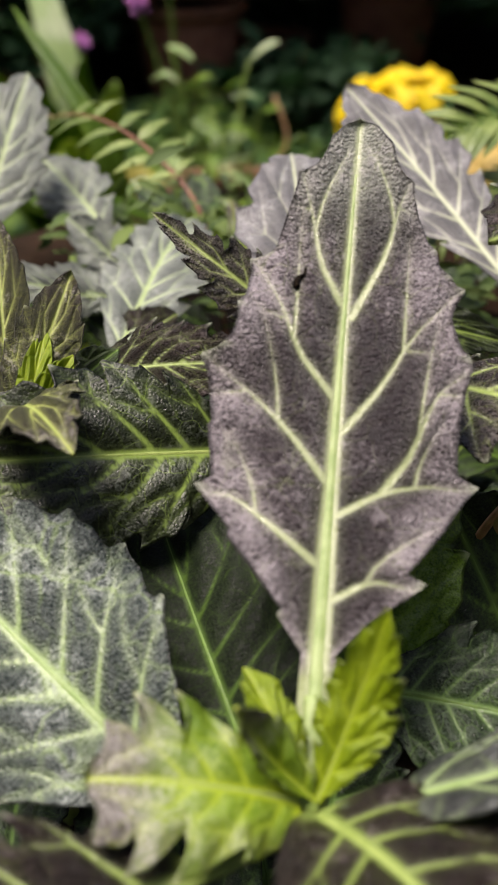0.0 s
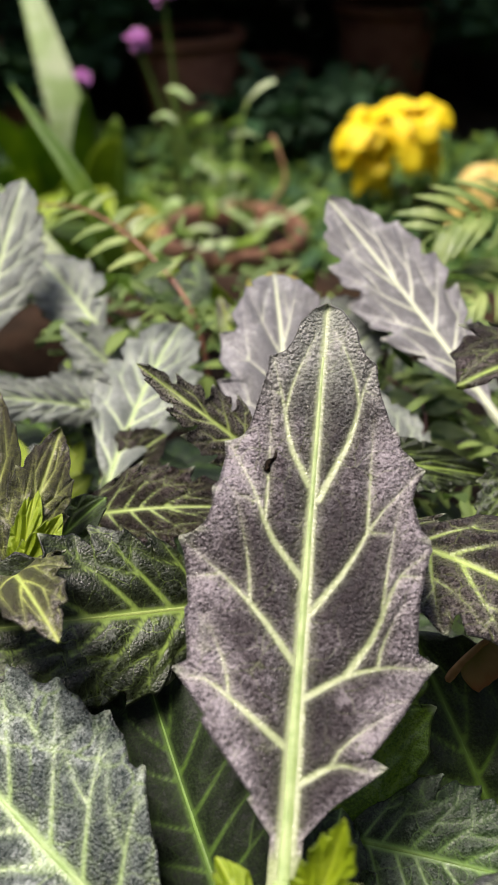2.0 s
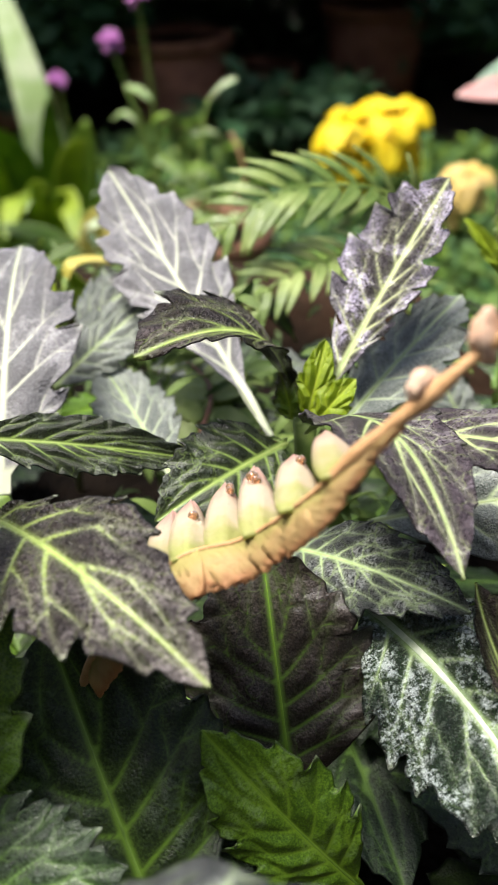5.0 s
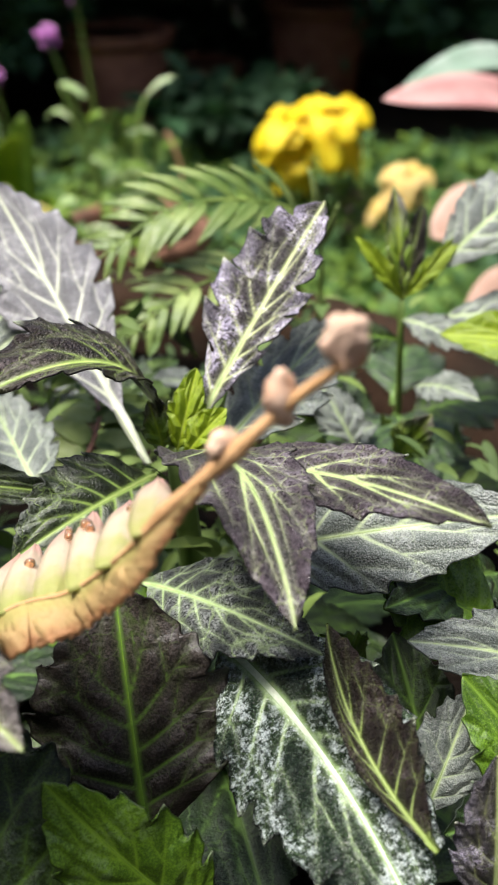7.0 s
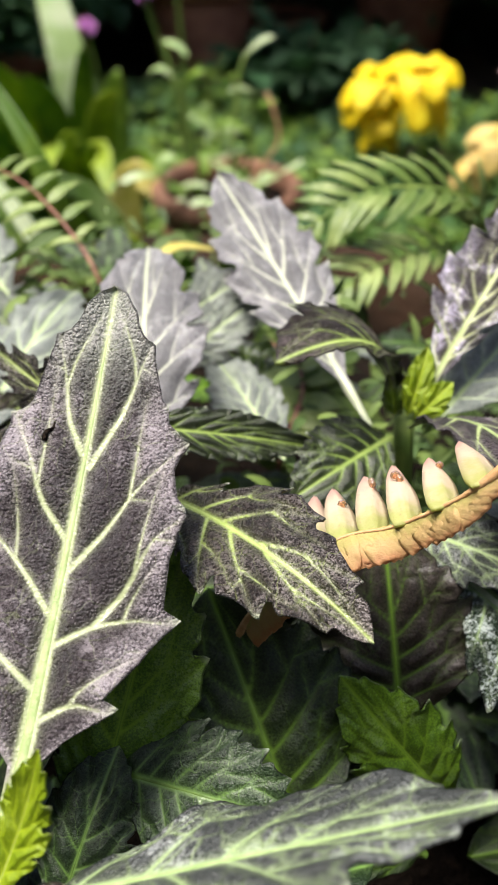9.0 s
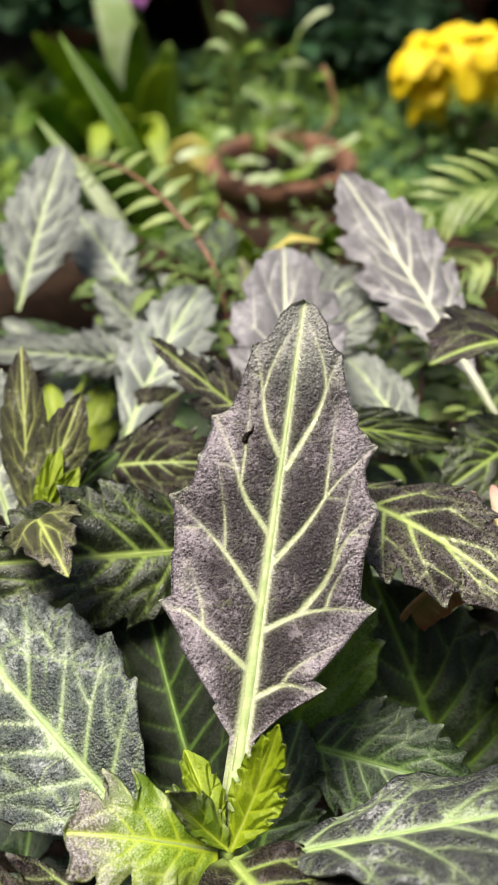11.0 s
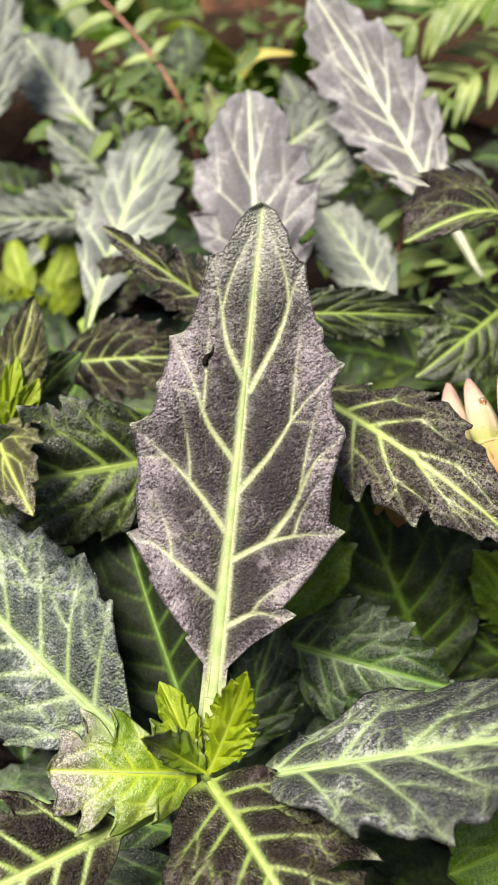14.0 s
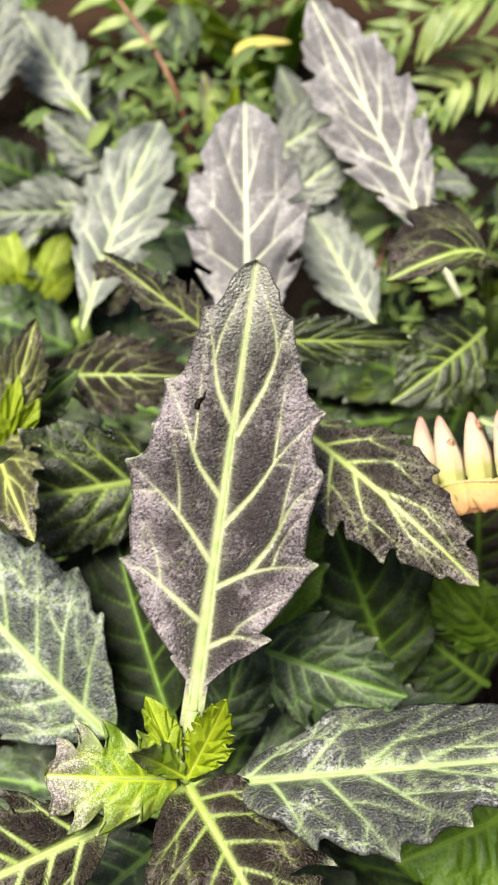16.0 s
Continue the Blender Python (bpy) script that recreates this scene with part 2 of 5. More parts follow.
MAT = {
    "purple": leaf_material("purple_grey_leaf", (0.014, 0.009, 0.010), (0.050, 0.040, 0.043), (0.33, 0.39, 0.19), margin=0.85, net=0.22, cellw=0.03, halo=0.14, tip=(0.26, 0.28, 0.24), tip_from=0.96, tip_most=0.8, bloom=0.35, bloom_glint_colour=(0.36, 0.33, 0.35), relief=0.8, rough=0.30, spec=0.5, sheen=0.18, pits=0.85, pale=(0.29, 0.262, 0.278)),
    "grey": leaf_material("silver_grey_leaf", (0.056, 0.057, 0.058), (0.130, 0.130, 0.134), (0.38, 0.42, 0.28), net=0.10, halo=0.06, bloom=0.3, rough=0.45, relief=0.5, margin=0.5, sheen=0.15, pale=(0.212, 0.206, 0.222)),
    "sage": leaf_material("sage_leaf", (0.090, 0.108, 0.093), (0.235, 0.262, 0.235), (0.38, 0.48, 0.24), net=0.2, cellw=0.035, halo=0.15, bloom=0.25, rough=0.45, relief=0.7),
    "brown": leaf_material("brown_black_leaf", (0.005, 0.003, 0.002), (0.018, 0.012, 0.009), (0.20, 0.28, 0.065), net=0.28, cellw=0.035, halo=0.10, bloom=0.2, bloom_glint_colour=(0.28, 0.24, 0.24), rough=0.36, relief=0.75, glow=0.05, spec=0.28),
    "limevein": leaf_material("lime_veined_leaf", (0.006, 0.009, 0.004), (0.016, 0.024, 0.008), (0.21, 0.31, 0.065), net=0.35, cellw=0.035, halo=0.12, bloom=0.25, bloom_glint_colour=(0.24, 0.27, 0.24), rough=0.36, relief=0.45, glow=0.06, spec=0.35),
    "plum": leaf_material("plum_leaf", (0.012, 0.008, 0.010), (0.055, 0.042, 0.047), (0.36, 0.45, 0.18), margin=0.3, net=0.45, cellw=0.035, halo=0.14, bloom=0.4, bloom_glint_colour=(0.30, 0.27, 0.31), rough=0.33, relief=0.75, glow=0.06, spec=0.4),
    # Grey patches toward the tip stand in for sky sheen on gloss.
    "glossed": leaf_material("glossed_brown_leaf", (0.007, 0.005, 0.004), (0.024, 0.017, 0.013), (0.25, 0.33, 0.085), tip=(0.34, 0.30, 0.29), tip_from=1.10, tip_most=0.8, net=0.32, cellw=0.035, halo=0.14, bloom=0.28, bloom_glint_colour=(0.52, 0.48, 0.47), rough=0.26, relief=0.75, glow=0.05, spec=0.5, outward=True),
    # Lilac patches are sky sheen put into the leaf's colour.
    "lilac": leaf_material("lilac_sheen_leaf", (0.007, 0.005, 0.005), (0.028, 0.020, 0.020), (0.38, 0.44, 0.18), net=0.35, cellw=0.035, halo=0.12, bloom=0.9, bloom_glint_colour=(0.44, 0.41, 0.52), rough=0.35, relief=0.75, glow=0.05, margin=0.5, pale=(0.30, 0.28, 0.35)),
    "green": leaf_material("dark_green_leaf", (0.008, 0.014, 0.005), (0.020, 0.036, 0.009), (0.10, 0.19, 0.020), net=0.18, halo=0.22, bloom=0.10, bloom_glint_colour=(0.2, 0.24, 0.22), rough=0.42, relief=0.4, glow=0.1, spec=0.22),
    "blue": leaf_material("blue_green_leaf", (0.019, 0.028, 0.025), (0.090, 0.112, 0.099), (0.27, 0.38, 0.15), net=0.45, cells=150, cellw=0.075, halo=0.25, bloom=0.6, bloom_glint_colour=(0.34, 0.38, 0.36), rough=0.36, relief=0.75, glow=0.08),
    "slate": leaf_material("slate_blue_leaf", (0.013, 0.016, 0.015), (0.054, 0.060, 0.057), (0.27, 0.37, 0.16), net=0.5, cells=150, cellw=0.085, halo=0.25, bloom=0.5, bloom_glint_colour=(0.38, 0.41, 0.39), rough=0.36, relief=0.75, glow=0.08, spec=0.4),
    # Next two: green leaves with the shade of the leaves above in their colour.
    "shadegreen": leaf_material("shade_darkened_green_leaf", (0.003, 0.006, 0.002), (0.009, 0.016, 0.005), (0.050, 0.10, 0.012), net=0.15, halo=0.10, bloom=0.03, bloom_glint_colour=(0.15, 0.18, 0.16), rough=0.6, relief=0.3, glow=0.06, spec=0.12),
    "shade": leaf_material("shaded_leaf", (0.006, 0.014, 0.005), (0.022, 0.040, 0.016), (0.13, 0.24, 0.05), net=0.35, halo=0.2, bloom=0.18, bloom_glint_colour=(0.2, 0.25, 0.2), rough=0.38, relief=0.45, glow=0.06, spec=0.3),
    # White flecks are glints of the sky painted into the tissue.
    "wet": leaf_material("wet_glint_painted_leaf", (0.006, 0.012, 0.006), (0.016, 0.034, 0.012), (0.26, 0.38, 0.15), net=0.15, halo=0.12, bloom=0.91, bloom_glint_colour=(0.40, 0.46, 0.44), rough=0.2, relief=0.75, glow=0.06),
    "olive": leaf_material("olive_brown_leaf", (0.020, 0.021, 0.007), (0.062, 0.072, 0.012), (0.33, 0.39, 0.09), net=0.35, halo=0.3, tip=(0.022, 0.016, 0.011), bloom=0.5, bloom_glint_colour=(0.42, 0.40, 0.36), glow=0.12, relief=0.8),
    "leafy": leaf_material("leaf_green_leaf", (0.040, 0.095, 0.004), (0.11, 0.22, 0.008), (0.20, 0.36, 0.02), net=0.25, halo=0.25, bloom=0.20, bloom_glint_colour=(0.3, 0.36, 0.28), glow=0.3, relief=0.35),
    # Dim veins and tissue put this lower brown leaf's shade into its colour.
    "shadebrown": leaf_material("shaded_brown_leaf", (0.010, 0.008, 0.006), (0.032, 0.026, 0.021), (0.09, 0.18, 0.02), net=0.18, halo=0.10, bloom=0.15, bloom_glint_colour=(0.2, 0.18, 0.17), rough=0.42, relief=0.35, glow=0.06, spec=0.3),
    "lime": leaf_material("lime_leaf", (0.14, 0.22, 0.002), (0.25, 0.35, 0.004), (0.36, 0.46, 0.02), net=0.15, bloom=0.05, glow=0.4, relief=0.4),
    "limebrown": leaf_material("lime_brown_leaf", (0.075, 0.145, 0.004), (0.16, 0.26, 0.006), (0.34, 0.44, 0.02), net=0.25, halo=0.2, tip=(0.05, 0.036, 0.036), margin=0.5, pale=(0.06, 0.05, 0.03), bloom=0.5, bloom_glint_colour=(0.58, 0.56, 0.55), outward=True, glow=0.22, relief=0.35),
}
RIB = {
    "leaf": plain_material("leaf_green_rib", (0.10, 0.20, 0.02), (0.16, 0.28, 0.03), 300, 0.5, 0.3, 0.0003, 0.1, 0.25),
    "pale": plain_material("pale_green_rib", (0.22, 0.31, 0.10), (0.34, 0.43, 0.18), 300, 0.42, 0.4, 0.0004, 0.1),
    "cream": plain_material("cream_rib", (0.36, 0.42, 0.26), (0.45, 0.50, 0.34), 300, 0.5, 0.3, 0.0003, 0.1),
    "mid": plain_material("mid_green_rib", (0.21, 0.32, 0.10), (0.32, 0.42, 0.18), 300, 0.45, 0.4, 0.0004, 0.1),
    "lime": plain_material("lime_rib", (0.21, 0.29, 0.06), (0.30, 0.38, 0.11), 300, 0.45, 0.4, 0.0004, 0.1),
    "dark": plain_material("green_rib", (0.07, 0.13, 0.02), (0.11, 0.20, 0.03), 300, 0.5, 0.3, 0.0003, 0.1, 0.25),
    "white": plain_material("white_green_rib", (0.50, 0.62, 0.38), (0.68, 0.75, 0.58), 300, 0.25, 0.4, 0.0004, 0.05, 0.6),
}
RIB_OF = {"purple": "pale", "grey": "cream", "sage": "pale", "brown": "lime", "lilac": "pale", "glossed": "lime", "plum": "pale", "limevein": "lime", "green": "dark", "blue": "mid", "shade": "dark",
          "wet": "white", "olive": "lime", "leafy": "leaf", "lime": "lime", "limebrown": "lime", "shadebrown": "leaf", "slate": "mid", "shadegreen": "dark"}
M_STEM = plain_material("green_stem", (0.10, 0.17, 0.03), (0.20, 0.28, 0.06), 120, 0.5, 0.3, 0.0005)
# Taken nearly black: the shade between the leaves sits in this colour.
M_SOIL = plain_material("shade_dark_soil", (0.005, 0.004, 0.003), (0.014, 0.010, 0.007), 25, 0.9, 0.9, 0.01, third=(0.03, 0.021, 0.013), spec=0.04)
M_GROUND = plain_material("garden_soil", (0.03, 0.022, 0.014), (0.075, 0.055, 0.03), 8, 0.9, 0.9, 0.02, third=(0.04, 0.06, 0.02))
M_TERRA = plain_material("terracotta", (0.10, 0.048, 0.026), (0.19, 0.085, 0.042), 18, 0.8, 0.4, 0.002, third=(0.14, 0.08, 0.05))
M_TERRA_OLD = plain_material("dark_terracotta", (0.26, 0.11, 0.06), (0.40, 0.17, 0.09), 18, 0.85, 0.5, 0.003, third=(0.05, 0.045, 0.03))
# Darkened past weathered clay, to carry the shade under the leaves.
M_PLANTER = plain_material("weathered_shade_dark_clay", (0.012, 0.008, 0.005), (0.030, 0.017, 0.010), 18, 0.9, 0.6, 0.003, spec=0.06, third=(0.022, 0.022, 0.014))
M_PLASTIC = plain_material("black_pot_plastic", (0.012, 0.012, 0.013), (0.02, 0.02, 0.02), 30, 0.5, 0.2, 0.001)
M_FERN = plain_material("fern_green", (0.095, 0.155, 0.028), (0.26, 0.33, 0.10), 60, 0.5, 0.4, 0.0006, 0.25)
M_FERN_STEM = plain_material("fern_stalk", (0.13, 0.055, 0.035), (0.22, 0.10, 0.06), 200, 0.5, 0.3, 0.0005)


def gradient_material(name, foot, middle, end, spot, scale=240):
    """A withered leaflet that changes colour from its foot to its end, fluted and spotted."""
    m, n, l, p = material(name)
    at = n.new("ShaderNodeAttribute")
    at.attribute_name = "along"
    tc = n.new("ShaderNodeTexCoord")
    oi = n.new("ShaderNodeObjectInfo")
    big, fine = noisy(n, l, tc.outputs["Object"], scale, 3), noisy(n, l, tc.outputs["Object"], scale * 6, 3, 0.7)
    t = math2(n, l, "ADD", at.outputs["Fac"], math2(n, l, "MULTIPLY", math2(n, l, "SUBTRACT", big, 0.5), 0.6))
    c = mixer(n, l, ranged(n, l, t, 0.05, 0.5, 0, 1), foot, middle)
    c = mixer(n, l, ranged(n, l, t, 0.55, 1.0, 0, 1), c, end)
    c = mixer(n, l, ranged(n, l, fine, 0.58, 0.74, 0, 0.4), c, spot)
    c = mixer(n, l, math2(n, l, "MULTIPLY", oi.outputs["Random"], 0.12), c, spot)
    l.new(c, p.inputs["Base Color"])
    p.inputs["Roughness"].default_value = 0.42
    bump = n.new("ShaderNodeBump")
    bump.inputs["Strength"].default_value, bump.inputs["Distance"].default_value = 0.8, 0.0004
    l.new(math2(n, l, "ADD", big, fine), bump.inputs["Height"])
    l.new(bump.outputs[0], p.inputs["Normal"])
    tr = n.new("ShaderNodeBsdfTranslucent")
    l.new(c, tr.inputs[0])
    mx = n.new("ShaderNodeMixShader")
    mx.inputs[0].default_value = 0.5
    l.new(p.outputs[0], mx.inputs[1])
    l.new(tr.outputs[0], mx.inputs[2])
    l.new(mx.outputs[0], n["Material Output"].inputs[0])
    return m


M_DRY = gradient_material("withered_cream_leaflet", (0.42, 0.45, 0.14), (0.64, 0.55, 0.41), (0.62, 0.40, 0.33), (0.36, 0.18, 0.10))
M_DRY_LOW = gradient_material("withered_orange_leaflet", (0.52, 0.48, 0.16), (0.62, 0.46, 0.20), (0.58, 0.31, 0.14), (0.40, 0.18, 0.07), 420)
M_DRY_STEM = plain_material("dry_stalk", (0.42, 0.24, 0.10), (0.56, 0.34, 0.16), 300, 0.6, 0.5, 0.0006)
M_DROP, _n, _l, _p = material("amber_water")
_p.inputs["Base Color"].default_value = (0.75, 0.42, 0.22, 1)
_p.inputs["Roughness"].default_value, _p.inputs["Transmission Weight"].default_value, _p.inputs["IOR"].default_value = 0.05, 0.85, 1.33
M_YELLOW = plain_material("yellow_petal", (0.90, 0.70, 0.010), (0.94, 0.82, 0.03), 40, 0.4, 0.4, 0.003, 0.5)
M_YELLOW_OLD = plain_material("faded_yellow_petal", (0.62, 0.45, 0.10), (0.72, 0.55, 0.22), 40, 0.6, 0.4, 0.003, 0.25)
M_PURPLE = plain_material("purple_bloom", (0.36, 0.09, 0.34), (0.52, 0.24, 0.50), 60, 0.6, 0.4, 0.003, 0.2)
M_BLADE = plain_material("pale_blade", (0.36, 0.50, 0.20), (0.62, 0.70, 0.48), 14, 0.45, 0.2, 0.002, 0.45)
M_GRASS = plain_material("grass_blade", (0.07, 0.16, 0.010), (0.17, 0.28, 0.022), 20, 0.5, 0.2, 0.002, 0.45)
M_LIMEBLADE = plain_material("lime_blade", (0.15, 0.25, 0.012), (0.30, 0.40, 0.03), 20, 0.5, 0.2, 0.002, 0.45)
M_YLEAF = plain_material("yellowing_leaf", (0.42, 0.38, 0.06), (0.55, 0.48, 0.18), 30, 0.55, 0.3, 0.002, 0.25)
M_TAN = plain_material("tan_stalk", (0.28, 0.16, 0.07), (0.38, 0.24, 0.12), 40, 0.6, 0.3, 0.001)
M_PINK = plain_material("pink_caladium", (0.46, 0.23, 0.21), (0.56, 0.35, 0.31), 25, 0.5, 0.3, 0.002, 0.25)
M_PALEPINK = plain_material("peach_leaf", (0.38, 0.24, 0.17), (0.48, 0.33, 0.25), 25, 0.5, 0.3, 0.002, 0.25)
M_WHITEGREEN = plain_material("white_green_leaf", (0.22, 0.32, 0.23), (0.38, 0.46, 0.38), 25, 0.5, 0.3, 0.002, 0.25)
M_COVER = island_material("ground_cover", (0.020, 0.080, 0.010), (0.12, 0.20, 0.010), (0.012, 0.060, 0.020))
M_HEDGE = island_material("shade_foliage", (0.03, 0.075, 0.036), (0.12, 0.18, 0.12), (0.016, 0.04, 0.018))
M_SPRIG = island_material("sprig", (0.035, 0.075, 0.012), (0.12, 0.18, 0.03), (0.025, 0.05, 0.012))
M_SHRUB = island_material("shrub_leaf", (0.018, 0.075, 0.020), (0.06, 0.13, 0.05), (0.010, 0.045, 0.016))
M_WALL = plain_material("old_wall", (0.04, 0.04, 0.035), (0.08, 0.075, 0.065), 3, 0.9, 0.5, 0.01)


# ---- builders ----
def V(*p):
    return np.array(p, float)


def unit(v):
    return v / max(np.linalg.norm(v), 1e-12)


def mesh_object(name, verts, faces, mat, parent=None, label="", smooth=True):
    me = bpy.data.meshes.new(name)
    me.from_pydata([tuple(v) for v in verts], [], faces)
    me.materials.append(mat)
    if smooth:
        me.polygons.foreach_set("use_smooth", [True] * len(me.polygons))
    ob = new(name, me)
    ob.parent = parent
    if label:
        ob["label"] = label
    return ob


def thing(name, at, label, category, group="", kind=""):
    ob = new(name)
    ob.empty_display_size = 0.02
    ob.location = at
    return tagged(ob, label, category, group, kind)


def origin(parent):
    o = V(0, 0, 0)
    while parent is not None:
        o = o + np.array(parent.location)
        parent = parent.parent
    return o


def grid_faces(rows, cols, closed=False):
    i, j = np.meshgrid(np.arange(rows - 1), np.arange(cols if closed else cols - 1), indexing="ij")
    k = (j + 1) % cols
    return np.stack([i * cols + j, i * cols + k, (i + 1) * cols + k, (i + 1) * cols + j], -1).reshape(-1, 4).tolist()


def frames_along(pts, face):
    t = np.gradient(pts, axis=0)
    t /= np.linalg.norm(t, axis=1, keepdims=True)
    nn = face - (t @ face)[:, None] * t
    nn /= np.linalg.norm(nn, axis=1, keepdims=True)
    return t, nn, np.cross(t, nn)


def tube(name, pts, radii, mat, parent, label="", sides=7, flat=1.0, face=(0.1, -0.5, 1.0)):
    """A round stalk along a line, with closed ends."""
    pts = np.array(pts, float) - origin(parent)
    radii = np.broadcast_to(np.array(radii, float), (len(pts),))
    _, nn, sd = frames_along(pts, np.array(face, float))
    a = np.linspace(0, 2 * math.pi, sides, endpoint=False)
    ring = np.cos(a)[None, :, None] * sd[:, None] + flat * np.sin(a)[None, :, None] * nn[:, None]
    v = (pts[:, None] + ring * radii[:, None, None]).reshape(-1, 3)
    f = grid_faces(len(pts), sides, True) + [list(range(sides))[::-1], [(len(pts) - 1) * sides + k for k in range(sides)]]
    return mesh_object(name, v, f, mat, parent, label)


def smooth_line(points, count):
    """A smooth line through a few points."""
    p = np.array(points, float)
    p = np.vstack([2 * p[0] - p[1], p, 2 * p[-1] - p[-2]])
    out = []
    for q in np.linspace(0, len(p) - 3 - 1e-6, count):
        i, u = int(q), q - int(q)
        a, b, c, d = p[i:i + 4]
        out.append(0.5 * (2 * b + (c - a) * u + (2 * a - 5 * b + 4 * c - d) * u * u + (3 * b - a - 3 * c + d) * u ** 3))
    return np.array(out)


def thicken(ob, depth):
    mod = ob.modifiers.new("thickness", "SOLIDIFY")
    mod.thickness, mod.offset = depth, -1.0
    return ob


def leaf(plant, base, tip, width, kind="purple", face=(0.0, -0.5, 1.0), bow=0.06, sway=0.0, fold=0.24, twist=0.0, stalk=0.12,
         peak=0.36, bite=0.16, veins=5, hook=0.0, rows=130, cols=49, seed=0, rib=0.62, vw=0.75, label="", point=0.0, wave=0.028, quilt=0.0008, shape=None, spines=None, lines=None, edge=None, sides=(1.0, 1.0)):
    """A toothed leaf with its midrib. bow: how far it arches out to its face, fold: how far its halves rise, hook: how far the tip bends back.
    edge: for each half, places along the blade and the half's width there in millimetres; lines: for each half, veins as such places."""
    rng = np.random.default_rng(seed * 7 + int(abs(base[0] * 9e3)) + int(abs(tip[1] * 7e3)))
    base, tip = np.array(base, float), np.array(tip, float)
    length = np.linalg.norm(tip - base)
    d = (tip - base) / length
    nf = unit(np.array(face, float) - np.dot(face, d) * d)
    sf = np.cross(d, nf)
    s = np.linspace(0, 1, rows)
    spine = base + s[:, None] * (tip - base) + (bow * length * 4 * s * (1 - s) - hook * length * np.clip(s - 0.6, 0, 1) ** 2 / 0.16)[:, None] * nf \
        + (sway * length * 4 * s * (1 - s))[:, None] * sf
    tt, nn, sd = frames_along(spine, nf)
    if twist:
        a = np.radians(twist) * s
        nn, sd = nn * np.cos(a)[:, None] + sd * np.sin(a)[:, None], sd * np.cos(a)[:, None] - nn * np.sin(a)[:, None]
    u = np.clip((s - stalk) / (1 - stalk), 0, 1)
    shift = math.log(0.42) / math.log(peak + 0.06)
    if shape is None:
        at = np.array([0.0, 0.05, 0.15, 0.28, 0.42, 0.56, 0.70, 0.82, 0.92, 0.97, 1.0])
        levels = np.array([0.0, 0.24, 0.54, 0.88, 1.0, 0.94, 0.77, 0.55, 0.29, 0.13, 0.0])
        levels = levels * (1 - 0.35 * point * np.clip((at - 0.45) / 0.4, 0, 1))
        prof = np.interp(u ** shift, at, levels)
    else:
        prof = np.interp(u, *shape)
    half = 0.5 * width
    side_w, side_shift, vein_ends = [], [], []
    for g in (0, 1):
        side = half * sides[g]
        if edge is None:
            u1 = np.linspace(0.25, 0.87, veins) + (0.035 if g else -0.02) + rng.uniform(-0.02, 0.02, veins)
            if spines is None:
                big = [(x, rng.uniform(0.75, 1.35)) for x in u1]
                gaps = list(u1) + [0.97]
                small = [(0.5 * (p0 + p1) + rng.uniform(-0.02, 0.02), rng.uniform(0.05, 0.22)) for p0, p1 in zip(gaps[:-1], gaps[1:])]
                low = [(max(u1[0] * 0.55, 0.05), rng.uniform(0.25, 0.5))]
                pricks = sorted(big + small + low)
            else:
                pricks = spines[g]
            notch, lift = np.zeros(rows), np.zeros(rows)
            for k, (c, amp) in enumerate(pricks):
                nxt = pricks[k + 1][0] if k + 1 < len(pricks) else 1.0
                after = (u > c) & (u <= nxt)
                ramp = min(0.035, 0.35 * (nxt - c))
                fall = np.clip((u - c) / ramp, 0, 1) * np.clip(1 - (u - c) / max(nxt - c, 1e-4), 0, 1) ** 1.25
                notch = np.where(after, np.maximum(notch, amp * fall), notch)
                lift = np.maximum(lift, amp * np.clip(1 - np.abs(u - c) / 0.03, 0, 1) * (u <= c) + amp * np.clip(1 - (u - c) / 0.012, 0, 1) * (u > c))
            w = side * prof * (1 - bite * 1.25 * notch + 0.07 * lift)
        else:
            eu, ew = np.array(edge[g], float).T
            w = np.interp(u, np.r_[0.0, eu, 1.0], np.r_[0.12 * half, ew * 0.001, 0.0])
            u1 = np.array([eu[k] for k in range(1, len(eu) - 1) if ew[k] > 1.06 * ew[k + 1]])
            lift = np.max([np.clip(1 - np.abs(u - c) / 0.022, 0, 1) for c in u1], axis=0)
            w = w * (1 + 0.05 * lift)
        if lines is None:
            vein_ends.append([None] * len(u1))
            for k, x in enumerate(u1):
                r = np.linspace(0, 1, 8)
                start = 0.74 * x - 0.095 + rng.uniform(-0.015, 0.015)
                vein_ends[g][k] = (0.97 * r * np.interp(x, u, w), start + (x - start) * r ** (0.72 + 0.6 * x))
        else:
            vein_ends.append([(0.001 * np.interp(np.linspace(0, 1, 8), np.linspace(0, 1, len(v)), [q[1] for q in v]), np.interp(np.linspace(0, 1, 8), np.linspace(0, 1, len(v)), [q[0] for q in v])) for v in lines[g]])
        stem = 0.024 * width * (1 + 0.8 * np.clip(s / max(stalk, 0.02), 0, 1))
        side_w.append(np.maximum(w, stem * np.clip((1 - s) * 12, 0, 1)))
        side_shift.append(lift * np.interp(u, [0, 0.1, 0.8, 1], [0, 1, 0.8, 0]) * (bite * half * 0.5 * sides[g] if edge is None else 0.0007))
    ws, sh = np.stack(side_w), np.stack(side_shift)
    q = np.linspace(-1, 1, cols)
    q = np.sign(q) * np.abs(q) ** 0.9
    sg = (q > 0).astype(int)
    x = ws[sg].T * np.abs(q)[None] * np.sign(q)[None]
    along = (s * length)[:, None] + sh[sg].T * np.abs(q)[None] ** 3
    # distance to the nearest vein, in millimetres past its edge
    flat = np.stack([x, along], -1).reshape(-1, 2)
    ss = length / 0.08
    best = np.full(len(flat), 9.0)
